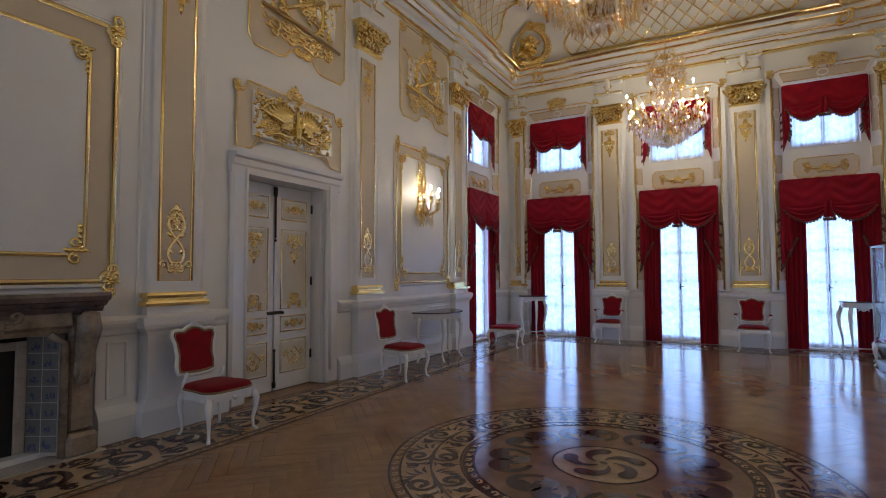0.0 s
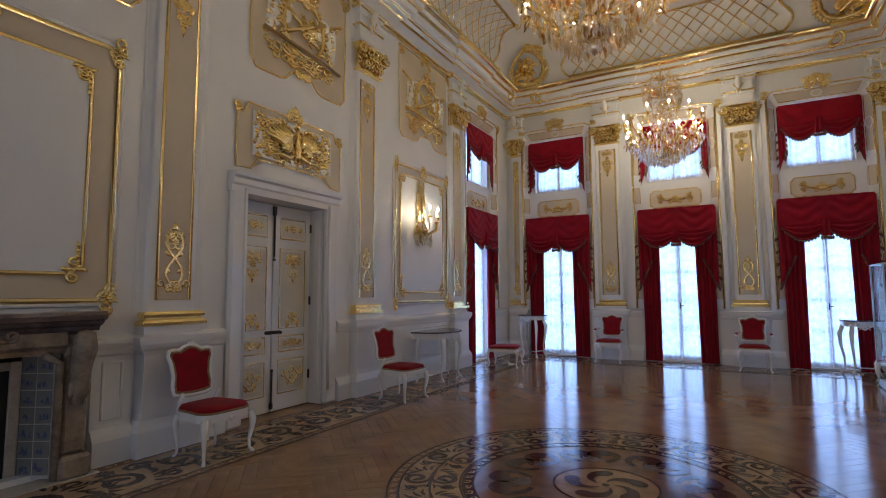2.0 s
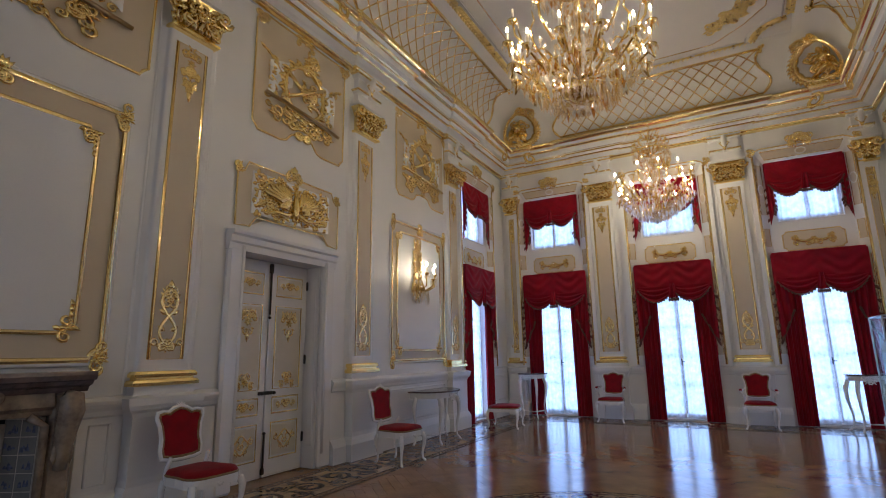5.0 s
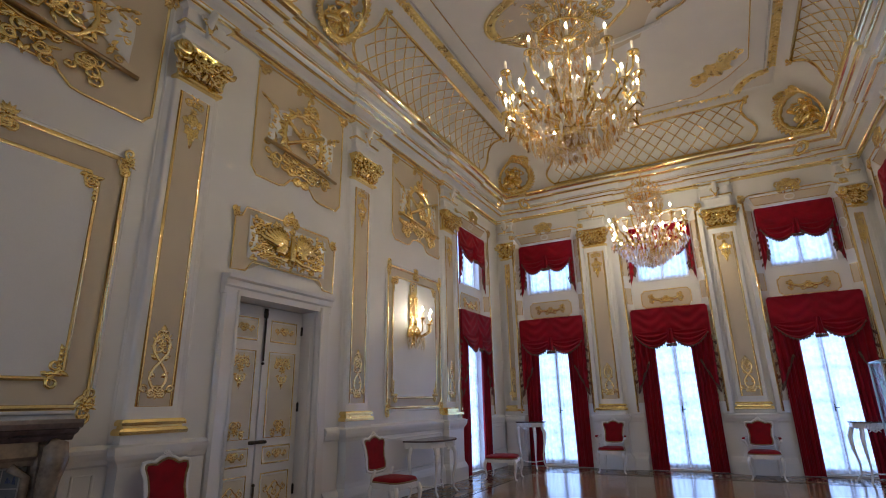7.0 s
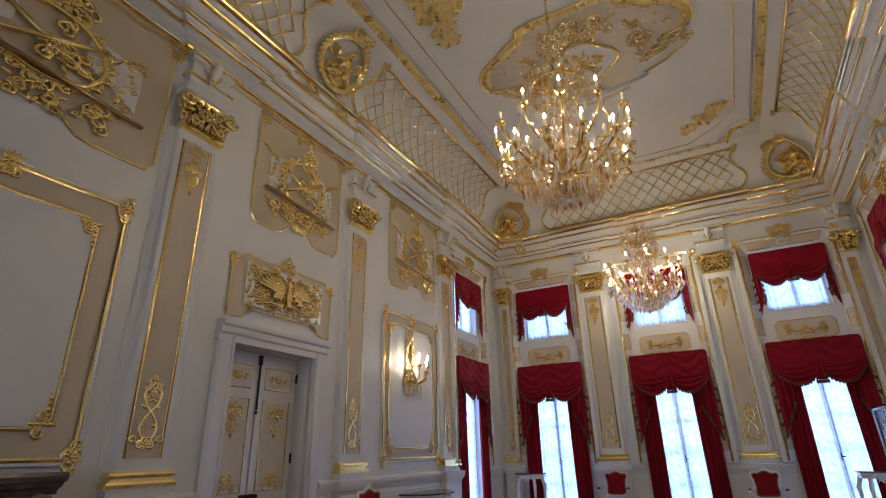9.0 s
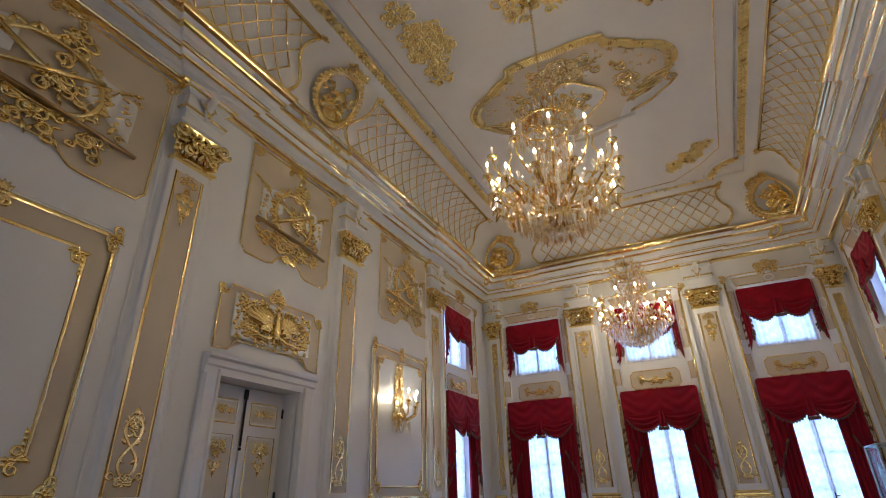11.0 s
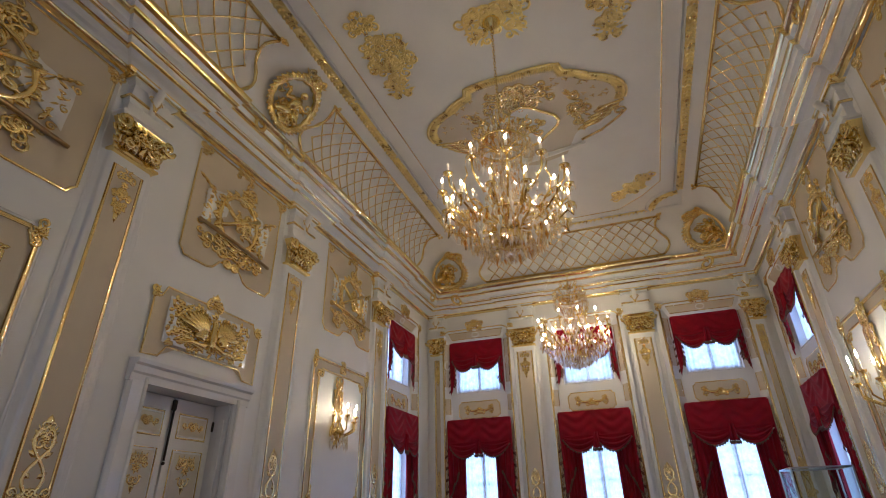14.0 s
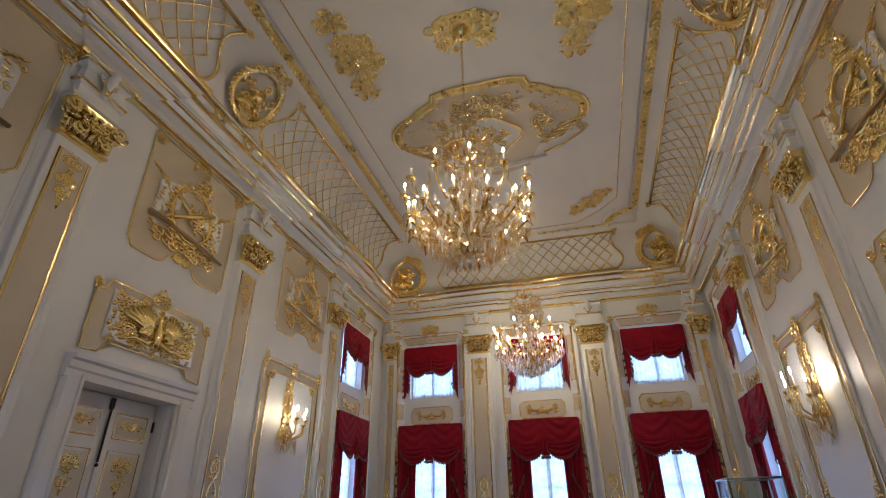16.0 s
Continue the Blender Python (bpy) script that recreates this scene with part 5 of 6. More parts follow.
def chandelier(m, top):
    """Its own zero is the tip; top: height of the ceiling over the tip."""
    c = thing("chandelier", m, "large gilt chandelier with crystal drops and lit candle bulbs", "chandelier", "chandeliers")
    part("canopy", Geo().lathe([(0.02, top - 0.16), (0.05, top - 0.13), (0.12, top - 0.05), (0.14, top)], 14), GOLD, c, "gilded ceiling canopy")
    g = Geo()
    n = int((top - 0.15 - 2.02) / 0.055)
    for i in range(n):
        z = 2.02 + 0.055 * (i + 0.5)
        a = (0.016, 0) if i % 2 else (0, 0.016)
        g.tube([(a[0], a[1], z + 0.02), (a[0] * 0.9, a[1] * 0.9, z), (a[0], a[1], z - 0.02), (0, 0, z - 0.034), (-a[0], -a[1], z - 0.02), (-a[0] * 0.9, -a[1] * 0.9, z), (-a[0], -a[1], z + 0.02), (0, 0, z + 0.034)], 0.006, 4, True, 1, (0.5, 0.5, 0.1))
    part("chain", g, GOLD, c, "gilded chain")
    part("stem", Geo().lathe([(0.02, 0.25), (0.09, 0.32), (0.05, 0.4), (0.02, 0.55), (0.06, 0.68), (0.085, 0.8), (0.03, 0.92), (0.02, 1.0), (0.055, 1.12), (0.03, 1.25), (0.015, 1.5), (0.04, 1.62), (0.02, 1.8), (0.05, 1.92), (0.012, 2.03)], 12), CRYSTAL, c, "cut crystal baluster stem")
    part("rod", Geo().tube([(0, 0, 0.2), (0, 0, 2.03)], 0.012, 6), GOLD, c)
    part("tip", Geo().lathe([(0.0, 0.0), (0.03, 0.02), (0.075, 0.07), (0.08, 0.12), (0.045, 0.17), (0.02, 0.2)], 10), CRYSTAL, c, "faceted crystal ball")
    for r, z, name in ((0.50, 0.45, "lower_ring"), (0.30, 1.58, "crown_ring"), (0.2, 0.3, "basket_ring")):
        part(name, Geo().tube([(r * math.cos(q), r * math.sin(q), z) for q in (i * math.pi / 16 for i in range(32))], 0.018, 6, True), GOLD, c, "gilded ring")
    arm0 = None
    for tier, (na, r, z, off) in enumerate(((12, 0.70, 0.57, 0.0), (12, 0.74, 0.95, 0.26))):
        path = [(0.06, 0, 0.42), (0.3, 0, 0.36), (0.5, 0, 0.40), (r - 0.03, 0, 0.52), (r + 0.02, 0, z - 0.12), (r, 0, z)] if tier == 0 else [(0.1, 0, 0.5), (0.3, 0, 0.62), (0.42, 0, 0.72), (0.5, 0, 0.66), (0.62, 0, 0.72), (r - 0.02, 0, z - 0.14), (r, 0, z)]
        arm_mesh = Geo().tube(path, 0.0125, 6, False, 1, (0, 1, 0)).mesh("arm", GOLD)
        cup = Geo().lathe([(0.012, z - 0.02), (0.05, z + 0.005), (0.062, z + 0.022), (0.022, z + 0.012), (0.02, z + 0.05)], 10, (r, 0, 0)).mesh("drip_pan", GOLD)
        candle = Geo().lathe([(0.014, z + 0.03), (0.014, z + 0.15), (0.006, z + 0.155)], 8, (r, 0, 0)).mesh("candle", CANDLE)
        bulb = Geo().lathe([(0.005, z + 0.155), (0.0125, z + 0.170), (0.010, z + 0.190), (0.002, z + 0.215)], 7, (r, 0, 0)).mesh("bulb", GLOW)
        dg = Geo()
        for j in range(6):
            q = j * math.pi / 3
            crystal_drop(dg, r + 0.06 * math.cos(q), 0.06 * math.sin(q), z + 0.012, 0.013, 0.085)
        for j in range(5):
            k = (j + 1) / 6
            crystal_drop(dg, r * (0.45 + 0.45 * k), 0, z - 0.08 - 0.14 * math.sin(math.pi * k), 0.014, 0.06)
        drops = dg.mesh("drops", CRYSTAL)
        for i in range(na):
            turn = Matrix.Rotation(2 * math.pi * i / na + off, 4, "Z")
            arm = new("arm", arm_mesh)
            arm.parent, arm.matrix_basis = c, turn
            for nm, me in (("drip_pan", cup), ("candle", candle), ("bulb", bulb), ("pendant_ring", drops)):
                if nm == "bulb" and tier == 1 and i % 4 == 3:
                    continue
                ob = new(nm, me)
                ob.parent = arm
                if nm == "pendant_ring":
                    ob["kind"] = "stuff"
    scroll_mesh = Geo().tube([(0.16, 0, 0.36), (0.34, 0, 0.31), (0.50, 0, 0.36), (0.57, 0, 0.47), (0.52, 0, 0.55), (0.45, 0, 0.52), (0.46, 0, 0.46)], [0.008, 0.014, 0.016, 0.014, 0.012, 0.01, 0.007], 6, False, 1, (0, 1, 0)).mesh("arm_scroll", GOLD)
    upright_mesh = Geo().tube([(0.47, 0, 0.50), (0.62, 0, 0.62), (0.66, 0, 0.78), (0.60, 0, 0.90), (0.63, 0, 1.0)], [0.012, 0.013, 0.012, 0.01, 0.007], 6, False, 1, (0, 1, 0)).mesh("arm_scroll", GOLD)
    for i in range(12):
        for me, off in ((scroll_mesh, 0.13), (upright_mesh, 0.0)):
            ob = new("arm_scroll", me)
            ob.parent, ob.matrix_basis = c, Matrix.Rotation(2 * math.pi * i / 12 + off, 4, "Z")
    # festoons and drops
    g, ga = Geo(), Geo()
    rnd = random.Random(17)
    for i in range(24):
        q = 2 * math.pi * i / 24
        for j in range(15):
            k = j / 14
            r = 0.30 + (0.44 - 0.30) * k ** 2 - 0.16 * math.sin(math.pi * k)
            z = 1.58 - 1.10 * k
            crystal_drop(g if rnd.random() > 0.2 else ga, r * math.cos(q), r * math.sin(q), z, 0.014, 0.06)
    part("crystal_garland", g, CRYSTAL, c, "strands of clear crystal beads")["kind"] = "stuff"
    g2 = Geo()
    for r, z, n, h in ((0.50, 0.43, 48, 0.13), (0.42, 0.34, 40, 0.13), (0.32, 0.27, 32, 0.13), (0.22, 0.2, 22, 0.12), (0.12, 0.15, 12, 0.1), (0.31, 1.56, 30, 0.12), (0.36, 1.66, 24, 0.1), (0.6, 0.52, 36, 0.11), (0.22, 1.85, 18, 0.1), (0.1, 1.3, 10, 0.14), (0.12, 1.15, 12, 0.14), (0.11, 1.0, 12, 0.14), (0.13, 0.85, 12, 0.14), (0.12, 0.7, 12, 0.14), (0.72, 0.60, 40, 0.12), (0.55, 0.46, 44, 0.15), (0.46, 0.36, 40, 0.15), (0.38, 0.30, 30, 0.17), (0.27, 0.24, 24, 0.17), (0.36, 1.52, 30, 0.16), (0.28, 1.74, 24, 0.14), (0.06, 1.2, 8, 0.16), (0.07, 0.95, 8, 0.16)):
        for i in range(n):
            q = 2 * math.pi * (i + rnd.random() * 0.3) / n
            rr = r + rnd.uniform(-0.015, 0.015)
            crystal_drop(g2 if rnd.random() > 0.12 else ga, rr * math.cos(q), rr * math.sin(q), z + rnd.uniform(-0.02, 0.02), 0.023, h)
    part("crystal_fringe", g2, CRYSTAL, c, "rows of cut crystal pendants")["kind"] = "stuff"
    part("amber_fringe", ga, AMBER, c, "amber coloured crystal pendants")["kind"] = "stuff"
    g = Geo()
    for i in range(12):
        q = 2 * math.pi * i / 12
        co, si = math.cos(q), math.sin(q)
        g.tube([(0.05 * co, 0.05 * si, 1.5), (0.18 * co, 0.18 * si, 1.62), (0.34 * co, 0.34 * si, 1.66), (0.38 * co, 0.38 * si, 1.76), (0.3 * co, 0.3 * si, 1.8)], [0.01, 0.012, 0.012, 0.01, 0.008], 5, False, 1, (si, -co, 0))
        g.tube([(0.03 * co, 0.03 * si, 1.82), (0.15 * co, 0.15 * si, 1.9), (0.2 * co, 0.2 * si, 1.98), (0.14 * co, 0.14 * si, 2.0)], 0.008, 5, False, 1, (si, -co, 0))
        g.ball(0.3 * co, 0.3 * si, 1.8, 0.025, 6)
    part("crown", g, GOLD, c, "gilded crown of scrolls")
    part("basket", Geo().lathe([(0.05, 0.16), (0.2, 0.24), (0.22, 0.30), (0.12, 0.38), (0.06, 0.42)], 14), GOLD, c, "gilded basket")
    return c


chandelier(Matrix.Translation((-0.03, 6.33, 3.86)), CEIL - 3.86)
chandelier(Matrix.Translation((-0.02, 12.3, 4.0)), CEIL - 4.0)


# ---- sconces ----
def sconce(m):
    """Zero is the middle of its arms on the wall."""
    s = thing("wall_sconce", m, "gilt wall sconce with scrolled back, crystals and lit bulbs", "wall lamp", "wall sconces")
    pts = [(0.07, -0.2), (0.10, -0.05), (0.06, 0.12), (0.09, 0.28), (0.05, 0.36), (0, 0.39), (-0.05, 0.36), (-0.09, 0.28), (-0.06, 0.12), (-0.10, -0.05), (-0.07, -0.2), (0, -0.34)]
    part("backplate", Geo().plate(pts, 0.0, 0.02), BRONZE, s, "dark gilt backplate")
    part("frame", Geo().outline(pts, 0.016, 0.022), BRONZE, s, "dull gilt scrolled frame")
    g = Geo().cluster(0.16, 0.2, 6, 121, 0, 0.40, 0.014, True, 0.02, 0.08)
    g.leaf(0, 0.42, math.pi / 2, 0.15, 0.06, 0.03, 0.03)
    for sg in (-1, 1):
        for yy in (-0.1, 0.08, 0.24):
            g.scroll(sg * 0.14, yy, 0.055, 0 if sg > 0 else math.pi, sg, 0.02, 0.014)
            g.leaf(sg * 0.09, yy + 0.05, math.pi / 2 - sg * 0.5, 0.11, 0.04, 0.02, 0.02)
        g.leaf(0, -0.24, -math.pi / 2 + 0.4 * sg, 0.16, 0.05, 0.02, 0.03)
    part("crest", g, GOLD, s, "gilded crest and side scrolls")["kind"] = "stuff"
    part("boss", Geo().cluster(0.22, 0.2, 7, 122, 0, -0.18, 0.02, True, 0.03, 0.09), GOLD, s)
    for i, (x, z) in enumerate(((-0.24, 0.22), (-0.13, 0.32), (0.0, 0.37), (0.13, 0.32), (0.24, 0.22))):
        y = -0.02 if i % 2 == 0 else 0.06
        a = part("arm", Geo().tube([(0, -0.16, 0.04), (x * 0.5, -0.22, z * 0.5), (x * 0.95, -0.16, z * 0.95), (x, y - 0.06, z)], 0.011, 6), GOLD, s)
        part("drip_pan", Geo().lathe([(0.012, -0.02), (0.045, 0), (0.05, 0.012), (0.02, 0.01)], 10, (x, y - 0.05, z), "y"), GOLD, a)
        part("candle", Geo().lathe([(0.013, 0), (0.013, 0.1), (0.005, 0.105)], 8, (x, y - 0.045, z), "y"), CANDLE, a)
        if i != 0:
            part("bulb", Geo().lathe([(0.005, 0), (0.0125, 0.016), (0.010, 0.036), (0.002, 0.06)], 7, (x, y + 0.06, z), "y"), SMALLGLOW, a)
        g = Geo()
        for j in range(6):
            q = j * math.pi / 3
            px, pz = x + 0.05 * math.cos(q), z + 0.05 * math.sin(q)
            py = y - 0.05
            r = 0.013
            g.add([(px, py, pz), (px + r, py - 0.03, pz), (px, py - 0.03, pz + r), (px - r, py - 0.03, pz), (px, py - 0.03, pz - r), (px, py - 0.09, pz)], [(0, 1, 2), (0, 2, 3), (0, 3, 4), (0, 4, 1), (5, 2, 1), (5, 3, 2), (5, 4, 3), (5, 1, 4)])
        part("pendant_ring", g, CRYSTAL, a, "crystal drops")["kind"] = "stuff"
    g = Geo()
    for j in range(60):
        q = random.uniform(0, math.pi)
        px, py, pz = 0.2 * math.cos(q), -0.2 - random.uniform(0, 0.14), 0.03 + 0.2 * math.sin(q)
        r = 0.014
        g.add([(px, py, pz), (px + r, py - 0.03, pz), (px, py - 0.03, pz + r), (px - r, py - 0.03, pz), (px, py - 0.03, pz - r), (px, py - 0.1, pz)], [(0, 1, 2), (0, 2, 3), (0, 3, 4), (0, 4, 1), (5, 2, 1), (5, 3, 2), (5, 4, 3), (5, 1, 4)])
    part("crystal_fringe", g, CRYSTAL, s, "crystal pendants")["kind"] = "stuff"
    return s


big = Matrix.Diagonal((1.15, 1.3, 1.0, 1.0))
sc = sconce(wall_m("L", 9.62, 2.96, 0.018) @ big)
copy_thing(sc, wall_m("R", 9.60, 2.96, 0.018) @ big)


# ---- fireplace ----
def fireplace(m):
    f = thing("fireplace", m, "brown marble fireplace with blue painted tiles and dark hearth", "fireplace")
    part("mantelshelf", Geo().moulding([(0, 1.24), (0.2, 1.24), (0.22, 1.28), (0.27, 1.30), (0.29, 1.33), (0.33, 1.34), (0.34, 1.38), (0.33, 1.41), (0, 1.41)], -0.90, 0.90), SLABM, f, "dark marble mantelshelf")
    part("frieze", Geo().moulding([(0, 1.06), (0.16, 1.06), (0.17, 1.10), (0.2, 1.13), (0.18, 1.24), (0, 1.24)], -0.66, 0.66), MARBLE, f)
    g = Geo().cluster(0.5, 0.12, 7, 131, 0, 1.17, 0.018, True, 0.19, 0.1)
    part("carving", g, MARBLE, f, "carved marble foliage")
    for s in (-1, 1):
        j = part("jamb", Geo().box(min(s * 0.65, s * 0.85), max(s * 0.65, s * 0.85), 0.2, 1.24, 0, 0.18, 0.03), MARBLE, f)
        part("plinth", Geo().box(min(s * 0.63, s * 0.88), max(s * 0.63, s * 0.88), 0, 0.2, 0, 0.24, 0.03), MARBLE, f)
        g = Geo().tube([(s * 0.75, 0.62, 0.2), (s * 0.75, 0.78, 0.21), (s * 0.75, 0.95, 0.24), (s * 0.75, 1.10, 0.29), (s * 0.75, 1.2, 0.27), (s * 0.75, 1.22, 0.22)], [0.05, 0.07, 0.085, 0.1, 0.09, 0.05], 8, False, 1, (1, 0, 0))
        for i in range(5):
            g.leaf(s * (0.69 + 0.03 * i), 0.66 + 0.05 * (i % 2), math.pi / 2, 0.2, 0.05, 0.22, 0.03)
        part("console", g, MARBLE, j, "carved marble scroll bracket")
        part("inner_moulding", Geo().tube([(s * 0.62, 0.02, 0.17), (s * 0.62, 0.98, 0.17), (s * 0.5, 1.06, 0.17)], 0.035, 6), MARBLE, f)
        # tiled cheek that narrows to the firebox
        back = part("cheek", Geo().add([(s * 0.6, 0.03, 0.12), (s * 0.6, 1.05, 0.12), (s * 0.46, 1.05, -0.12), (s * 0.46, 0.03, -0.12), (s * 0.64, 0.03, 0.12), (s * 0.64, 1.05, 0.12), (s * 0.52, 1.05, -0.15), (s * 0.52, 0.03, -0.15)],
                                   [(0, 1, 2, 3), (4, 5, 6, 7), (0, 1, 5, 4), (3, 2, 6, 7), (1, 2, 6, 5), (0, 3, 7, 4)]), HEARTH, f)
        u = Vector((s * -0.14, 0, -0.24))
        nn = Vector((-s * 0.24, 0, 0.14)).normalized()
        for r in range(7):
            for cidx in range(2):
                o = Vector((s * 0.6, 0.06 + 0.14 * r, 0.12)) + u * (0.5 * cidx) + nn * 0.004
                a, b = o + u * 0.02, o + u * 0.48
                h = Vector((0, 0.132, 0))
                t = part("tile", Geo().add([a, b, b + h, a + h, a - nn * 0.006, b - nn * 0.006, b + h - nn * 0.006, a + h - nn * 0.006], [(0, 1, 2, 3), (0, 1, 5, 4), (1, 2, 6, 5), (2, 3, 7, 6), (3, 0, 4, 7)]), TILE, back)
                c = (a + b) / 2 + nn * 0.002
                rd = random.Random(r * 2 + cidx)
                gg = Geo()
                for k in range(5):
                    x0, y0, w0, h0 = rd.uniform(-0.4, 0.2), rd.uniform(0.015, 0.05), rd.uniform(0.1, 0.35), rd.uniform(0.02, 0.06)
                    e = (b - a)
                    p0 = c + e * x0 + Vector((0, y0, 0))
                    gg.add([p0, p0 + e * w0, p0 + e * w0 * 0.6 + Vector((0, h0, 0)), p0 + e * w0 * 0.2 + Vector((0, h0 * 0.8, 0))], [(0, 1, 2, 3)])
                ob = new("tile_painting", gg.mesh("tile_painting", TILEBLUE))
                ob.parent = back
    part("firebox", Geo().add([(-0.47, 0.06, -0.12), (0.47, 0.06, -0.12), (0.47, 1.05, -0.12), (-0.47, 1.05, -0.12), (-0.3, 0.06, -0.42), (0.3, 0.06, -0.42), (0.3, 1.0, -0.42), (-0.3, 1.0, -0.42)],
                              [(4, 5, 6, 7), (0, 4, 7, 3), (1, 2, 6, 5), (3, 7, 6, 2), (0, 1, 5, 4)]), BLACK, f, "black firebox")
    part("inner_frame", Geo().box(-0.46, -0.38, 0.06, 1.0, -0.13, -0.1, 0.006).box(0.38, 0.46, 0.06, 1.0, -0.13, -0.1, 0.006).box(-0.38, 0.38, 0.93, 1.0, -0.13, -0.1, 0.006), HEARTH, f, "pale stone firebox frame")
    # Black sheet that closes the opening inside the stone frame.
    part("firebox_sheet", Geo().box(-0.38, 0.38, 0.06, 0.93, -0.135, -0.125), BLACK, f, "black sheet closing the firebox")
    return f


fireplace(wall_m("L", 2.99))
setting("hearth_slab", Geo().box(-HALF + 0.0, -3.86, 2.05, 3.93, 0.0, 0.012, 0.003), HEARTH, "pale stone hearth slab")
sw = thing("light_switch", wall_m("L", 4.99, 1.63), "small white wall light switch", "switch")
part("plate", Geo().box(-0.04, 0.04, -0.04, 0.04, 0, 0.01, 0.004), PLASTIC, sw)
part("rocker", Geo().box(-0.022, 0.022, -0.03, 0.03, 0.01, 0.014, 0.002), PLASTIC, sw)


# ---- furniture ----
def cabriole(x, y, h, dx, dy, r=0.025):
    """A curved leg from (x, y) under the seat that swings out along (dx, dy) and ends in a small foot."""
    return Geo().tube([(x, y, h), (x + dx * 0.035, y + dy * 0.035, h * 0.82), (x + dx * 0.03, y + dy * 0.03, h * 0.6), (x, y, h * 0.32), (x + dx * 0.005, y + dy * 0.005, h * 0.12), (x + dx * 0.04, y + dy * 0.04, h * 0.035), (x + dx * 0.055, y + dy * 0.055, 0.006)],
                      [r * 1.35, r * 1.45, r * 1.05, r * 0.68, r * 0.6, r * 0.8, r * 0.55], 8, False, 1, (dy, -dx, 0.01))


def seat_shape(w, d, k):
    pts = []
    for i in range(24):
        q = 2 * math.pi * i / 24
        c, s = math.cos(q), math.sin(q)
        x = math.copysign(abs(c) ** 0.45, c) * w * (1.0 if s < 0 else 0.9)
        y = math.copysign(abs(s) ** 0.45, s) * d - (0.02 * (1 - c * c) if s < 0 else 0)
        pts.append((x * k, y * k))
    return pts


def cushion(w, d, z, h):
    g = Geo()
    rings = [(1.0, 0), (1.02, h * 0.4), (0.96, h * 0.75), (0.75, h * 0.95), (0.4, h * 1.05)]
    v = [(x, y, z + hh) for k, hh in rings for x, y in seat_shape(w, d, k)]
    n = 24
    f = [(i * n + j, i * n + (j + 1) % n, (i + 1) * n + (j + 1) % n, (i + 1) * n + j) for i in range(len(rings) - 1) for j in range(n)]
    return g.add(v + [(0, 0, z + h * 1.06)], f + [((len(rings) - 1) * n + j, (len(rings) - 1) * n + (j + 1) % n, len(rings) * n) for j in range(n)] + [tuple(range(n))[::-1]], True)


def back_outline(w, z0, z1, k=1.0):
    c, h = (z0 + z1) / 2, (z1 - z0) / 2
    half = [(0, -1.0), (0.55, -0.97), (0.82, -0.9), (0.86, -0.6), (0.8, -0.2), (0.86, 0.3), (0.97, 0.62), (0.93, 0.82), (0.72, 0.86), (0.5, 0.82), (0.28, 0.96), (0, 1.04)]
    pts = [(x * w, y * h) for x, y in half] + [(-x * w, y * h) for x, y in half[-2:0:-1]]
    return [(x * k, c + y * (k if k == 1 else (h - w * (1 - k)) / h)) for x, y in pts]


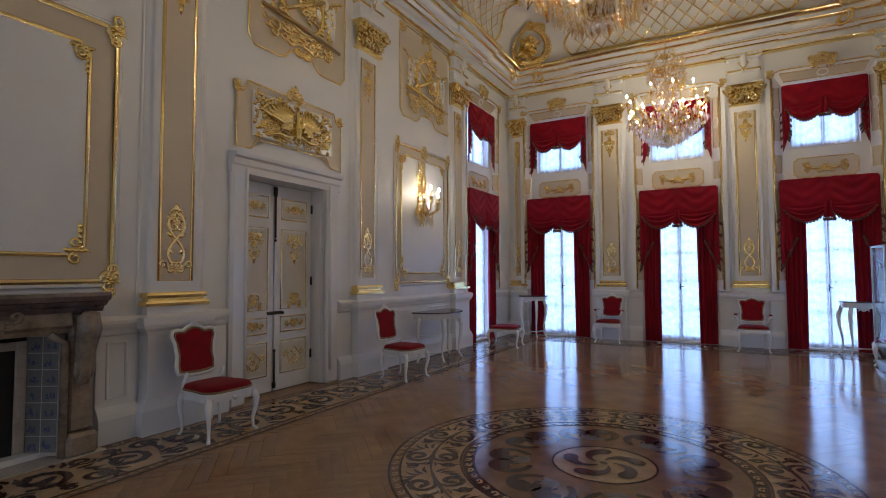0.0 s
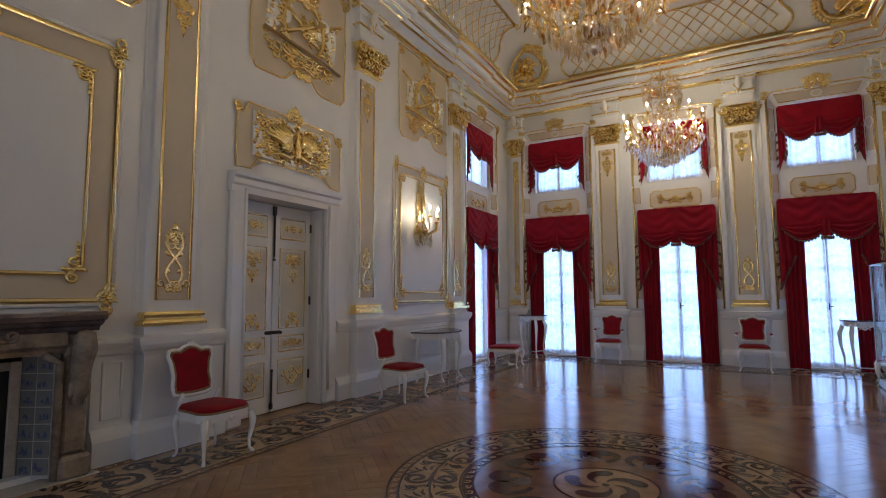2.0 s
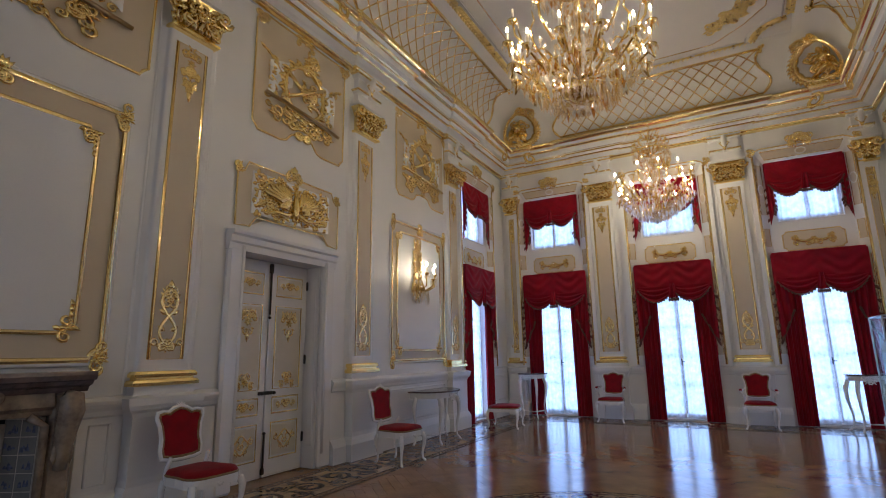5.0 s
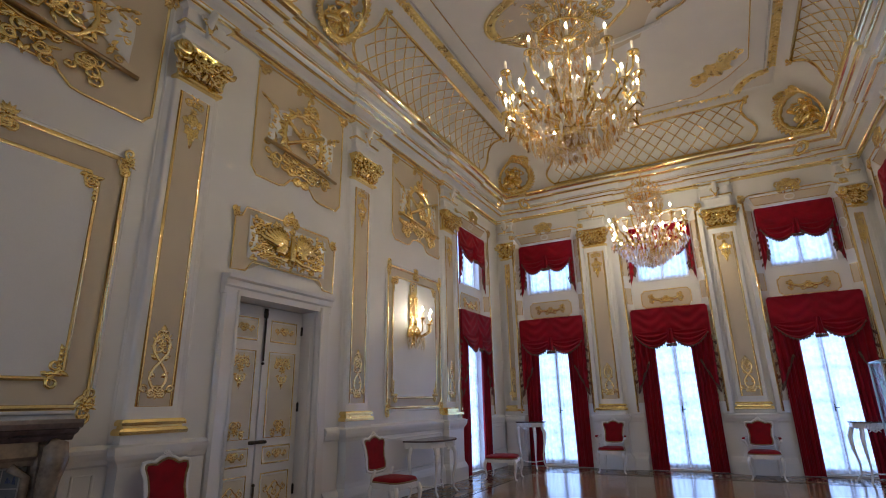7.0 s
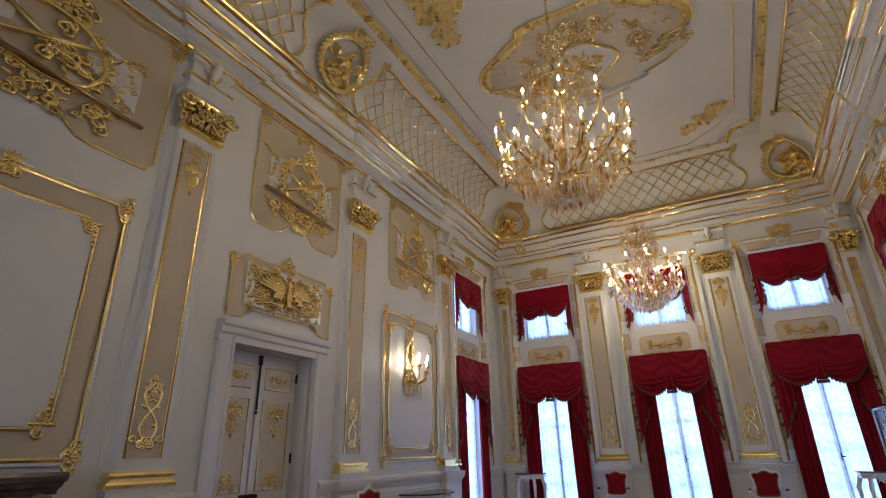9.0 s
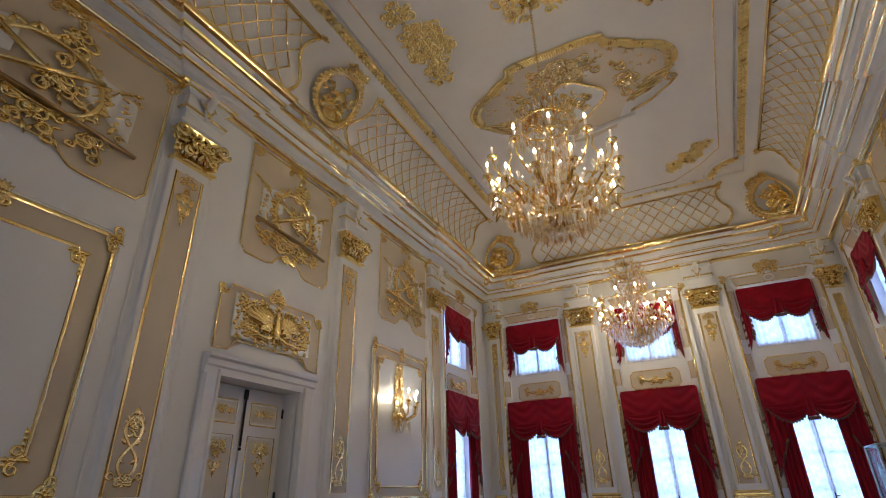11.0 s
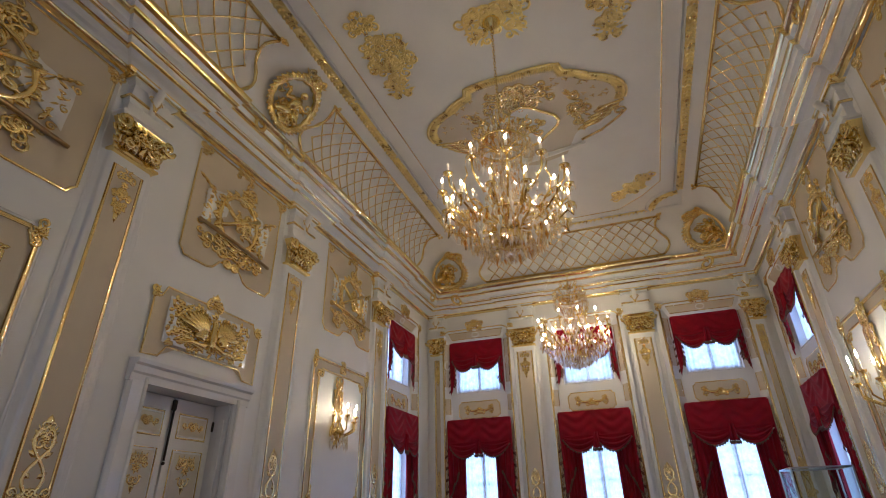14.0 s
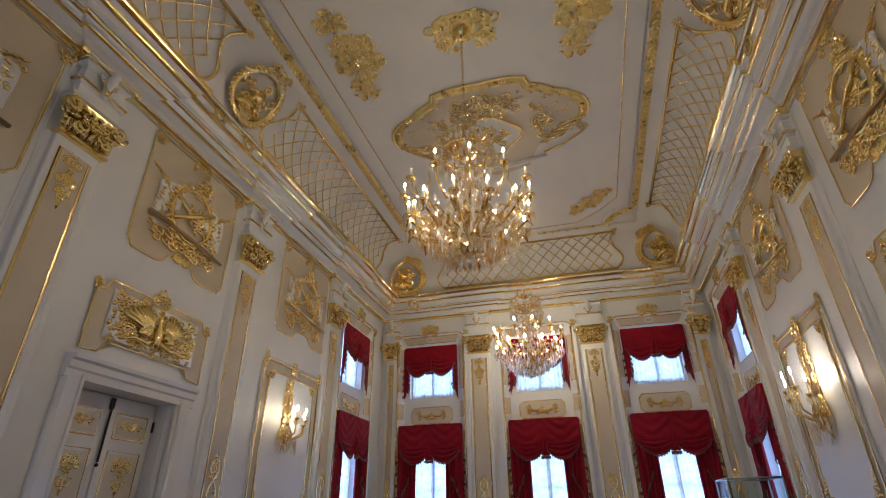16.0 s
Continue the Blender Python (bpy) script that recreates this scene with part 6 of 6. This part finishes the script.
def chair(m, arms, label):
    """Front is -y."""
    c = thing("armchair" if arms else "dining_chair", m, label, "armchair" if arms else "chair", "red armchairs" if arms else "red chairs")
    w, d, h = 0.27, 0.25, 0.40
    for sx in (-1, 1):
        part("leg", cabriole(sx * 0.25, -0.23, h, sx * 0.6, -0.7), GLOSS, c)
        part("leg", cabriole(sx * 0.21, 0.22, h, sx * 0.3, 0.8, 0.022), GLOSS, c)
    g = Geo()
    shp = seat_shape(w, d, 1.04)
    v = [(x, y, z) for z in (h - 0.03, h + 0.045) for x, y in shp]
    g.add(v, [(j, (j + 1) % 24, 24 + (j + 1) % 24, 24 + j) for j in range(24)] + [tuple(range(24))[::-1], tuple(range(24, 48))])
    rail = part("seat_rail", g, GLOSS, c, "white carved seat rail")
    cg = Geo()
    for j in range(5):
        cg.leaf(0, 0.012, -math.pi / 2 + (j - 2) * 0.55, 0.05, 0.022, 0, 0.012)
    part("carving", cg, GLOSS, rail, "carved shell", Matrix.Translation((0, -0.278, h - 0.005)) @ Matrix.Rotation(math.pi / 2, 4, "X"))
    seat = part("seat", cushion(w * 0.99, d * 0.99, h + 0.045, 0.07), VELVET, c, "red velvet seat")
    part("piping", Geo().tube([(x, y, h + 0.055) for x, y in seat_shape(w, d, 1.01)], 0.011, 5, True), BRAID, seat, "dull gold braid")
    # backrest, tilted
    tilt = Matrix.Translation((0, 0.22, 0)) @ Matrix.Rotation(radians(-9), 4, "X")
    z0, z1 = 0.56, 1.05
    up = Matrix.Rotation(math.pi / 2, 4, "X")
    fr = part("backrest", Geo().outline(back_outline(0.25, z0, z1), 0.021, 0, 1.0), GLOSS, c, "white carved back frame", tilt @ up)
    k = 0.9
    part("back_pad", Geo().plate(back_outline(0.25, z0, z1, k), -0.012, 0.012), VELVET, fr, "red velvet back pad")
    part("piping", Geo().outline(back_outline(0.25, z0, z1, k), 0.012, 0.012), BRAID, fr, "dull gold braid")
    cg = Geo()
    for j in range(7):
        cg.leaf(0, z1 - 0.005, math.pi / 2 + (j - 3) * 0.42, 0.07, 0.026, 0.005, 0.02)
    part("crest", cg, GLOSS, fr, "carved white crest")
    for sx in (-1, 1):
        part("back_post", Geo().tube([(sx * 0.2, 0.23, h), (sx * 0.205, 0.22, 0.5), (sx * 0.2, 0.17, 0.60)], [0.026, 0.022, 0.02], 7), GLOSS, c)
        if arms:
            a = part("armrest", Geo().tube([(sx * 0.23, 0.12, 0.74), (sx * 0.30, 0.0, 0.70), (sx * 0.31, -0.12, 0.69), (sx * 0.29, -0.17, 0.66)], [0.018, 0.024, 0.026, 0.018], 7), GLOSS, c)
            part("arm_support", Geo().tube([(sx * 0.29, -0.13, 0.68), (sx * 0.25, -0.08, 0.56), (sx * 0.27, -0.1, h)], [0.02, 0.018, 0.024], 7), GLOSS, c)
            part("arm_pad", Geo().tube([(sx * 0.29, 0.02, 0.725), (sx * 0.305, -0.06, 0.72), (sx * 0.305, -0.11, 0.71)], [0.018, 0.026, 0.018], 7), VELVET, a, "small red arm pad")
    return c


chair(pose(-3.44, 4.72, 0, 0, 0, 90), False, "white carved chair with red velvet seat beside the door")
chair(pose(-3.30, 7.84, 0, 0, 0, 86), False, "white carved chair with red velvet seat beside console table")
chair(pose(-1.43, 13.42, 0), True, "white carved armchair with red velvet between windows")
chair(pose(1.37, 13.36, 0), True, "white carved armchair with red velvet between windows")


def stool(m):
    s = thing("stool", m, "low white carved stool with red velvet seat", "stool", "stools")
    w, d, h = 0.33, 0.30, 0.36
    for sx in (-1, 1):
        for sy in (-1, 1):
            part("leg", cabriole(sx * (w - 0.04), sy * (d - 0.04), h, sx * 0.7, sy * 0.7, 0.026), GLOSS, s)
    shp = seat_shape(w, d, 1.02)
    v = [(x, y, z) for z in (h - 0.03, h + 0.03) for x, y in shp]
    part("seat_rail", Geo().add(v, [(j, (j + 1) % 24, 24 + (j + 1) % 24, 24 + j) for j in range(24)] + [tuple(range(24))[::-1], tuple(range(24, 48))]), GLOSS, s)
    seat = part("seat", cushion(w * 0.98, d * 0.98, h + 0.03, 0.07), VELVET, s, "red velvet seat")
    part("piping", Geo().tube([(x, y, h + 0.04) for x, y in seat_shape(w, d, 1.0)], 0.010, 5, True), BRAID, seat, "dull gold braid")
    return s


st = stool(pose(-3.25, 11.72, 0, 0, 0, 8))
copy_thing(st, pose(3.42, 12.55, 0, 0, 0, -10))


def console_table(m, w, d, h, label):
    """Bowed table that stands with its back (+y) to a wall."""
    t = thing("console_table", m, label, "console table", "console tables")
    top = [(w * math.cos(q) * (1 + 0.06 * math.cos(3 * q)), -d * abs(math.sin(q)) ** 0.7 + d * 0.5) for q in (-math.pi * i / 16 for i in range(17))]
    part("top", Geo().plate(top, h - 0.025, h), SLABM, t, "dark polished top")
    part("apron", Geo().plate([(x * 0.93, (y - d * 0.5) * 0.92 + d * 0.5 - 0.01) for x, y in top], h - 0.12, h - 0.025), GLOSS, t, "white apron")
    g = Geo().cluster(0.24, 0.08, 4, 151, 0, 0, 0.012, True, 0, 0.07)
    part("carving", g, GLOSS, t, "carved apron ornament", Matrix.Translation((0, -d * 0.42, h - 0.1)) @ Matrix.Rotation(math.pi / 2, 4, "X"))
    for x, y, dx, dy in ((-w * 0.82, d * 0.3, -1, 0.1), (w * 0.82, d * 0.3, 1, 0.1), (-w * 0.5, -d * 0.25, -0.5, -0.8), (w * 0.5, -d * 0.25, 0.5, -0.8)):
        part("leg", cabriole(x, y, h - 0.1, dx * 1.6, dy * 1.6, 0.027), GLOSS, t)
    part("stretcher", Geo().tube([(-w * 0.8, d * 0.3, 0.16), (-w * 0.3, 0.0, 0.14), (w * 0.3, 0.0, 0.14), (w * 0.8, d * 0.3, 0.16)], 0.014, 6), GLOSS, t)
    return t


console_table(pose(-3.62, 9.62, 0, 0, 0, 90), 0.62, 0.62, 0.88, "white carved console table with dark top against the wall")
console_table(pose(-3.30, 13.45, 0, 0, 0, 0), 0.34, 0.42, 1.02, "tall narrow white side table with dark top in the corner")
console_table(pose(3.12, 13.55, 0, 0, 0, 0), 0.34, 0.42, 1.02, "tall narrow white side table with dark top beside the window")


def showcase(m):
    s = thing("showcase", m, "tall glass display case on a grey base", "display case")
    w, h = 0.42, 1.98
    part("base", Geo().box(-w, w, -w, w, 0, 0.12, 0.01), GREYMETAL, s, "grey base")
    for x in (-1, 1):
        for y in (-1, 1):
            part("post", Geo().box(x * w - 0.012, x * w + 0.012, y * w - 0.012, y * w + 0.012, 0.12, h, 0.003), GREYMETAL, s)
    part("top_frame", Geo().tube([(-w, -w, h), (w, -w, h), (w, w, h), (-w, w, h)], 0.014, 4, True), GREYMETAL, s)
    for nm, b in (("pane", (-w, w, -w - 0.003, -w + 0.003, 0.12, h)), ("pane", (-w, w, w - 0.003, w + 0.003, 0.12, h)), ("pane", (-w - 0.003, -w + 0.003, -w, w, 0.12, h)), ("pane", (w - 0.003, w + 0.003, -w, w, 0.12, h)), ("pane", (-w, w, -w, w, h - 0.003, h + 0.003))):
        part(nm, Geo().box(*b), PANE, s, "clear glass pane").visible_shadow = False
    part("shelf", Geo().box(-w + 0.02, w - 0.02, -w + 0.02, w - 0.02, 0.9, 0.91), PANE, s, "glass shelf").visible_shadow = False
    return s


showcase(pose(3.50, 11.95, 0))


# ---- floor inlay ----
class Flat(Geo):
    def ribbon(self, pts, widths, z):
        n = len(pts)
        v = []
        for i, p in enumerate(pts):
            a, b = Vector(pts[max(0, i - 1)]), Vector(pts[min(n - 1, i + 1)])
            d = (b - a).normalized() if (b - a).length > 1e-9 else Vector((1, 0))
            s = Vector((-d.y, d.x)) * widths[i]
            v += [(p[0] + s.x, p[1] + s.y, z), (p[0] - s.x, p[1] - s.y, z)]
        return self.add(v, [(2 * i, 2 * i + 1, 2 * i + 3, 2 * i + 2) for i in range(n - 1)])

    def curl(self, fn, cx, cy, r, a0, turn, z, t, laps=1.4, n=16):
        pts, ws = [], []
        for i in range(n):
            k = i / (n - 1)
            q = a0 + turn * k * laps * 2 * math.pi
            rr = r * (1 - 0.8 * k)
            pts.append(fn(cx + rr * math.cos(q), cy + rr * math.sin(q)))
            ws.append(t * (0.4 + 0.9 * math.sin(math.pi * min(1, k * 0.8 + 0.1))) * (2.2 if k > 0.9 else 1))
        return self.ribbon(pts, ws, z)

    def sprig(self, fn, x, y, ang, ln, wd, z):
        pts = [fn(x + ln * k * math.cos(ang + 0.5 * k), y + ln * k * math.sin(ang + 0.5 * k)) for k in (0, 0.3, 0.6, 1)]
        return self.ribbon(pts, [wd * 0.5, wd, wd * 0.7, wd * 0.05], z)


def annulus(r0, r1, c, z0, z1, n=96):
    v = []
    for r, z in ((r0, z0), (r1, z0), (r1, z1), (r0, z1)):
        v += [(c[0] + r * math.cos(2 * math.pi * i / n), c[1] + r * math.sin(2 * math.pi * i / n), z) for i in range(n)]
    f = [(k * n + i, k * n + (i + 1) % n, ((k + 1) % 4) * n + (i + 1) % n, ((k + 1) % 4) * n + i) for k in range(4) for i in range(n)]
    return Geo().add(v, f)


def band(name, fn, length, label):
    """Border of scrolling inlay: fn takes metres along and across to the plan."""
    b = thing(name, Matrix(), label, "floor inlay", "inlaid floor borders", "structure")
    n = max(1, int(length / 0.3))
    strip = lambda y0, y1, z: Flat().add([(*fn(length * i / n, y), z) for i in range(n + 1) for y in (y0, y1)], [(2 * i, 2 * i + 1, 2 * i + 3, 2 * i + 2) for i in range(n)])
    part("ground_strip", strip(-0.47, 0.47, 0.003), MIDWOOD, b, "brown edge veneer")
    part("pale_strip", strip(-0.36, 0.36, 0.0055), LIGHTWOOD, b, "pale veneer ground")
    g = Flat()
    step = 0.58
    m = int(length / step)
    for i in range(m):
        x = (i + 0.5) * length / m
        s = 1 if i % 2 else -1
        g.curl(fn, x - 0.02, s * 0.05, 0.21, -s * 2.4, s, 0.008, 0.030)
        g.curl(fn, x + 0.25, -s * 0.20, 0.12, s * 1.2, -s, 0.0081, 0.020)
        g.curl(fn, x - 0.24, -s * 0.22, 0.10, s * 0.4, s, 0.0082, 0.018)
        g.curl(fn, x + 0.02, -s * 0.29, 0.05, s * 2.2, -s, 0.0082, 0.012)
        for a in range(8):
            g.sprig(fn, x + 0.15 + 0.03 * a, s * (0.26 - 0.06 * a), s * (1.1 - 0.5 * a), 0.15, 0.024, 0.0083 + 0.0001 * a)
            g.sprig(fn, x - 0.22 + 0.02 * a, s * (0.28 - 0.05 * a), s * (2.5 - 0.6 * a), 0.13, 0.022, 0.0091 + 0.0001 * a)
            g.sprig(fn, x - 0.05 + 0.02 * a, -s * (0.12 + 0.02 * a), -s * (0.4 + 0.5 * a), 0.12, 0.02, 0.0099 + 0.0001 * a)
    part("scroll_inlay", g, DARKWOOD, b, "dark walnut scroll inlay")["kind"] = "stuff"
    g = Flat()
    k = int(length / 0.16)
    for i in range(k):
        x = (i + 0.5) * length / k
        for s in (-1, 1):
            g.curl(fn, x, s * 0.415, 0.034, s * 0.5, s, 0.006, 0.008, 1.0, 8)
            g.sprig(fn, x + 0.04, s * 0.40, s * 0.6, 0.07, 0.012, 0.0062)
    part("edge_inlay", g, LIGHTWOOD, b, "pale chain inlay")["kind"] = "stuff"
    for y in (-0.465, -0.365, 0.365, 0.465):
        part("line", strip(y - 0.007, y + 0.007, 0.0067), DARKWOOD, b, "dark inlaid line")
    return b


EDGE = 3.52
Y0B, Y1B = BACK + 0.6, FAR - 0.6
band("floor_border", lambda x, y: (-EDGE - y, Y0B + x), Y1B - Y0B, "inlaid scrolling border of pale and dark wood along wall")
band("floor_border", lambda x, y: (EDGE + y, Y0B + x), Y1B - Y0B, "inlaid scrolling border of pale and dark wood along wall")
band("floor_border", lambda x, y: (-EDGE + 0.48 + x, Y1B + y), 2 * EDGE - 0.96, "inlaid scrolling border of pale and dark wood under windows")
C = (0.08, 5.72)
ros = thing("floor_rosette", Matrix(), "round inlaid wood rosette with scrolls in the parquet", "floor inlay", "", "structure")
part("outer_ring", annulus(1.16, 1.76, C, -0.01, 0.003), MIDWOOD, ros, "brown outer ring")
part("pale_ring", annulus(1.18, 1.66, C, -0.005, 0.0055), LIGHTWOOD, ros, "pale maple ring")
part("inner_ring", annulus(1.06, 1.16, C, -0.01, 0.0045), DARKWOOD, ros, "dark inner ring")
part("field", annulus(0.40, 1.06, C, -0.01, 0.003), MIDWOOD, ros, "brown walnut field")
part("hub", annulus(0.0001, 0.40, C, -0.01, 0.003), LIGHTWOOD, ros, "pale centre disc")
polar = lambda a, r: (C[0] + r * math.cos(a), C[1] + r * math.sin(a))
g = Flat()
N = 16
for i in range(N):
    a = 2 * math.pi * i / N
    fn = lambda x, y, a=a: polar(a + x / 1.42, 1.42 + y)
    s = 1 if i % 2 else -1
    for t in (-1, 1):
        g.curl(fn, 0.0, t * 0.12, 0.12, -t * 1.9, t, 0.008, 0.02)
        g.curl(fn, 0.2, t * 0.15, 0.055, t * 1.0, -t, 0.0081, 0.011)
        for b in range(6):
            g.sprig(fn, -0.2 + 0.02 * b, t * (0.04 + 0.03 * b), t * (2.6 - 0.45 * b), 0.13, 0.017, 0.0083 + 0.0001 * b)
            g.sprig(fn, 0.12 + 0.02 * b, t * 0.03 * b, t * (0.1 + 0.4 * b), 0.1, 0.013, 0.009 + 0.0001 * b)
    g.ribbon([fn(-0.28, 0), fn(-0.1, 0.0), fn(0.1, 0), fn(0.28, 0)], [0.008, 0.016, 0.016, 0.008], 0.0097)
part("ring_scrolls", g, DARKWOOD, ros, "dark walnut scrolls")["kind"] = "stuff"
g = Flat()
for r, n in ((1.71, 90), (1.11, 60)):
    for i in range(n):
        a = 2 * math.pi * i / n
        fn = lambda x, y, a=a, r=r: polar(a + x / r, r + y)
        g.curl(fn, 0, 0.0, 0.032, 0.6 + (math.pi if i % 2 else 0), 1 if i % 2 else -1, 0.0075, 0.008, 1.0, 8)
        g.sprig(fn, 0.03, -0.02, 1.0, 0.06, 0.012, 0.0078)
part("ring_chain", g, LIGHTWOOD, ros, "pale chain inlay")["kind"] = "stuff"
for r in (1.755, 1.665, 1.175, 1.065, 0.41):
    part("ring_line", annulus(r - 0.008, r + 0.008, C, 0, 0.0068), DARKWOOD, ros, "dark inlaid line")
g, gb = Flat(), Flat()
for i in range(8):
    a = 2 * math.pi * (i + 0.5) / 8
    fn = lambda x, y, a=a: polar(a + x / 0.8, 0.76 + y)
    for t in (-1, 1):
        g.curl(fn, t * 0.10, 0.03, 0.19, -1.3 if t > 0 else math.pi + 1.3, t, 0.006, 0.032, 0.95, 18)
        g.ribbon([fn(t * 0.12 + 0.075 * math.cos(q), 0.05 + 0.03 * math.sin(q)) for q in (0, 1.5, 3.0)], [0.03, 0.06, 0.03], 0.0063)
    for b in range(5):
        gb.sprig(fn, 0, -0.16, math.pi / 2 + (b - 2) * 0.5, 0.17, 0.026, 0.0066 + 0.0001 * b)
part("field_scrolls", g, DARKWOOD, ros, "dark walnut comma scrolls")["kind"] = "stuff"
part("field_flowers", gb, BLUEWOOD, ros, "grey stained flowers")["kind"] = "stuff"
g = Flat()
for i in range(5):
    a = 2 * math.pi * i / 5 + 0.3
    g.ribbon([polar(a + 1.35 * k, 0.285 - 0.215 * k * k) for k in [j / 14 for j in range(15)]], [0.075 * min(1, (0.15 + j) / 2.5) ** 0.5 * (1 - j / 14) ** 0.9 + 0.004 for j in range(15)], 0.007 + 0.0002 * i)
g.add([(*polar(2 * math.pi * i / 16, 0.03), 0.0085) for i in range(16)], [tuple(range(16))])
part("hub_scrolls", g, DARKWOOD, ros, "dark walnut commas")["kind"] = "stuff"

# ---- herringbone parquet, last ----
PW, PL = 0.115, 0.575
floor_ob = bpy.data.objects["floor"]
block = Geo().box(-PL / 2 + 0.001, PL / 2 - 0.001, -PW / 2 + 0.001, PW / 2 - 0.001, -0.013, 0.0).mesh("parquet_block", OAK)
rest, near = Geo(), 0
rnd = random.Random(77)
k = PL / PW
c45 = math.sqrt(0.5)
for col in range(-34, 36):
    for row in range(-70, 90):
        # herringbone lattice in units of the block's width
        for kind in (0, 1):
            ux, uy = row * 1.0 + col * k, row * 1.0 - col * k
            cx, cy, rot = (ux + k / 2, uy + 0.5, 0) if kind == 0 else (ux + 0.5, uy + 1 + k / 2, 90)
            x, y = PW * (cx - cy) * c45, MID - 2 + PW * (cx + cy) * c45
            if not (-4.3 < x < 4.3 and 1.5 < y < FAR + 0.05):
                continue
            m = Matrix.Translation((x, y, rnd.uniform(-0.0003, 0.0003))) @ Matrix.Rotation(radians(rot + 45), 4, "Z") @ Matrix.Rotation(radians(rnd.gauss(0, 0.09)), 4, "X") @ Matrix.Rotation(radians(rnd.gauss(0, 0.04)), 4, "Y")
            if near < 300 and -3.1 < x < 2.6 and 2.9 < y < 5.0:
                ob = new("parquet_block", block)
                ob.parent, ob.matrix_basis = floor_ob, m
                near += 1
            else:
                v = [m @ p.co for p in block.vertices]
                rest.add(v, [tuple(f.vertices) for f in block.polygons])
part("parquet", rest, OAK, floor_ob, "polished oak herringbone parquet")["kind"] = "stuff"
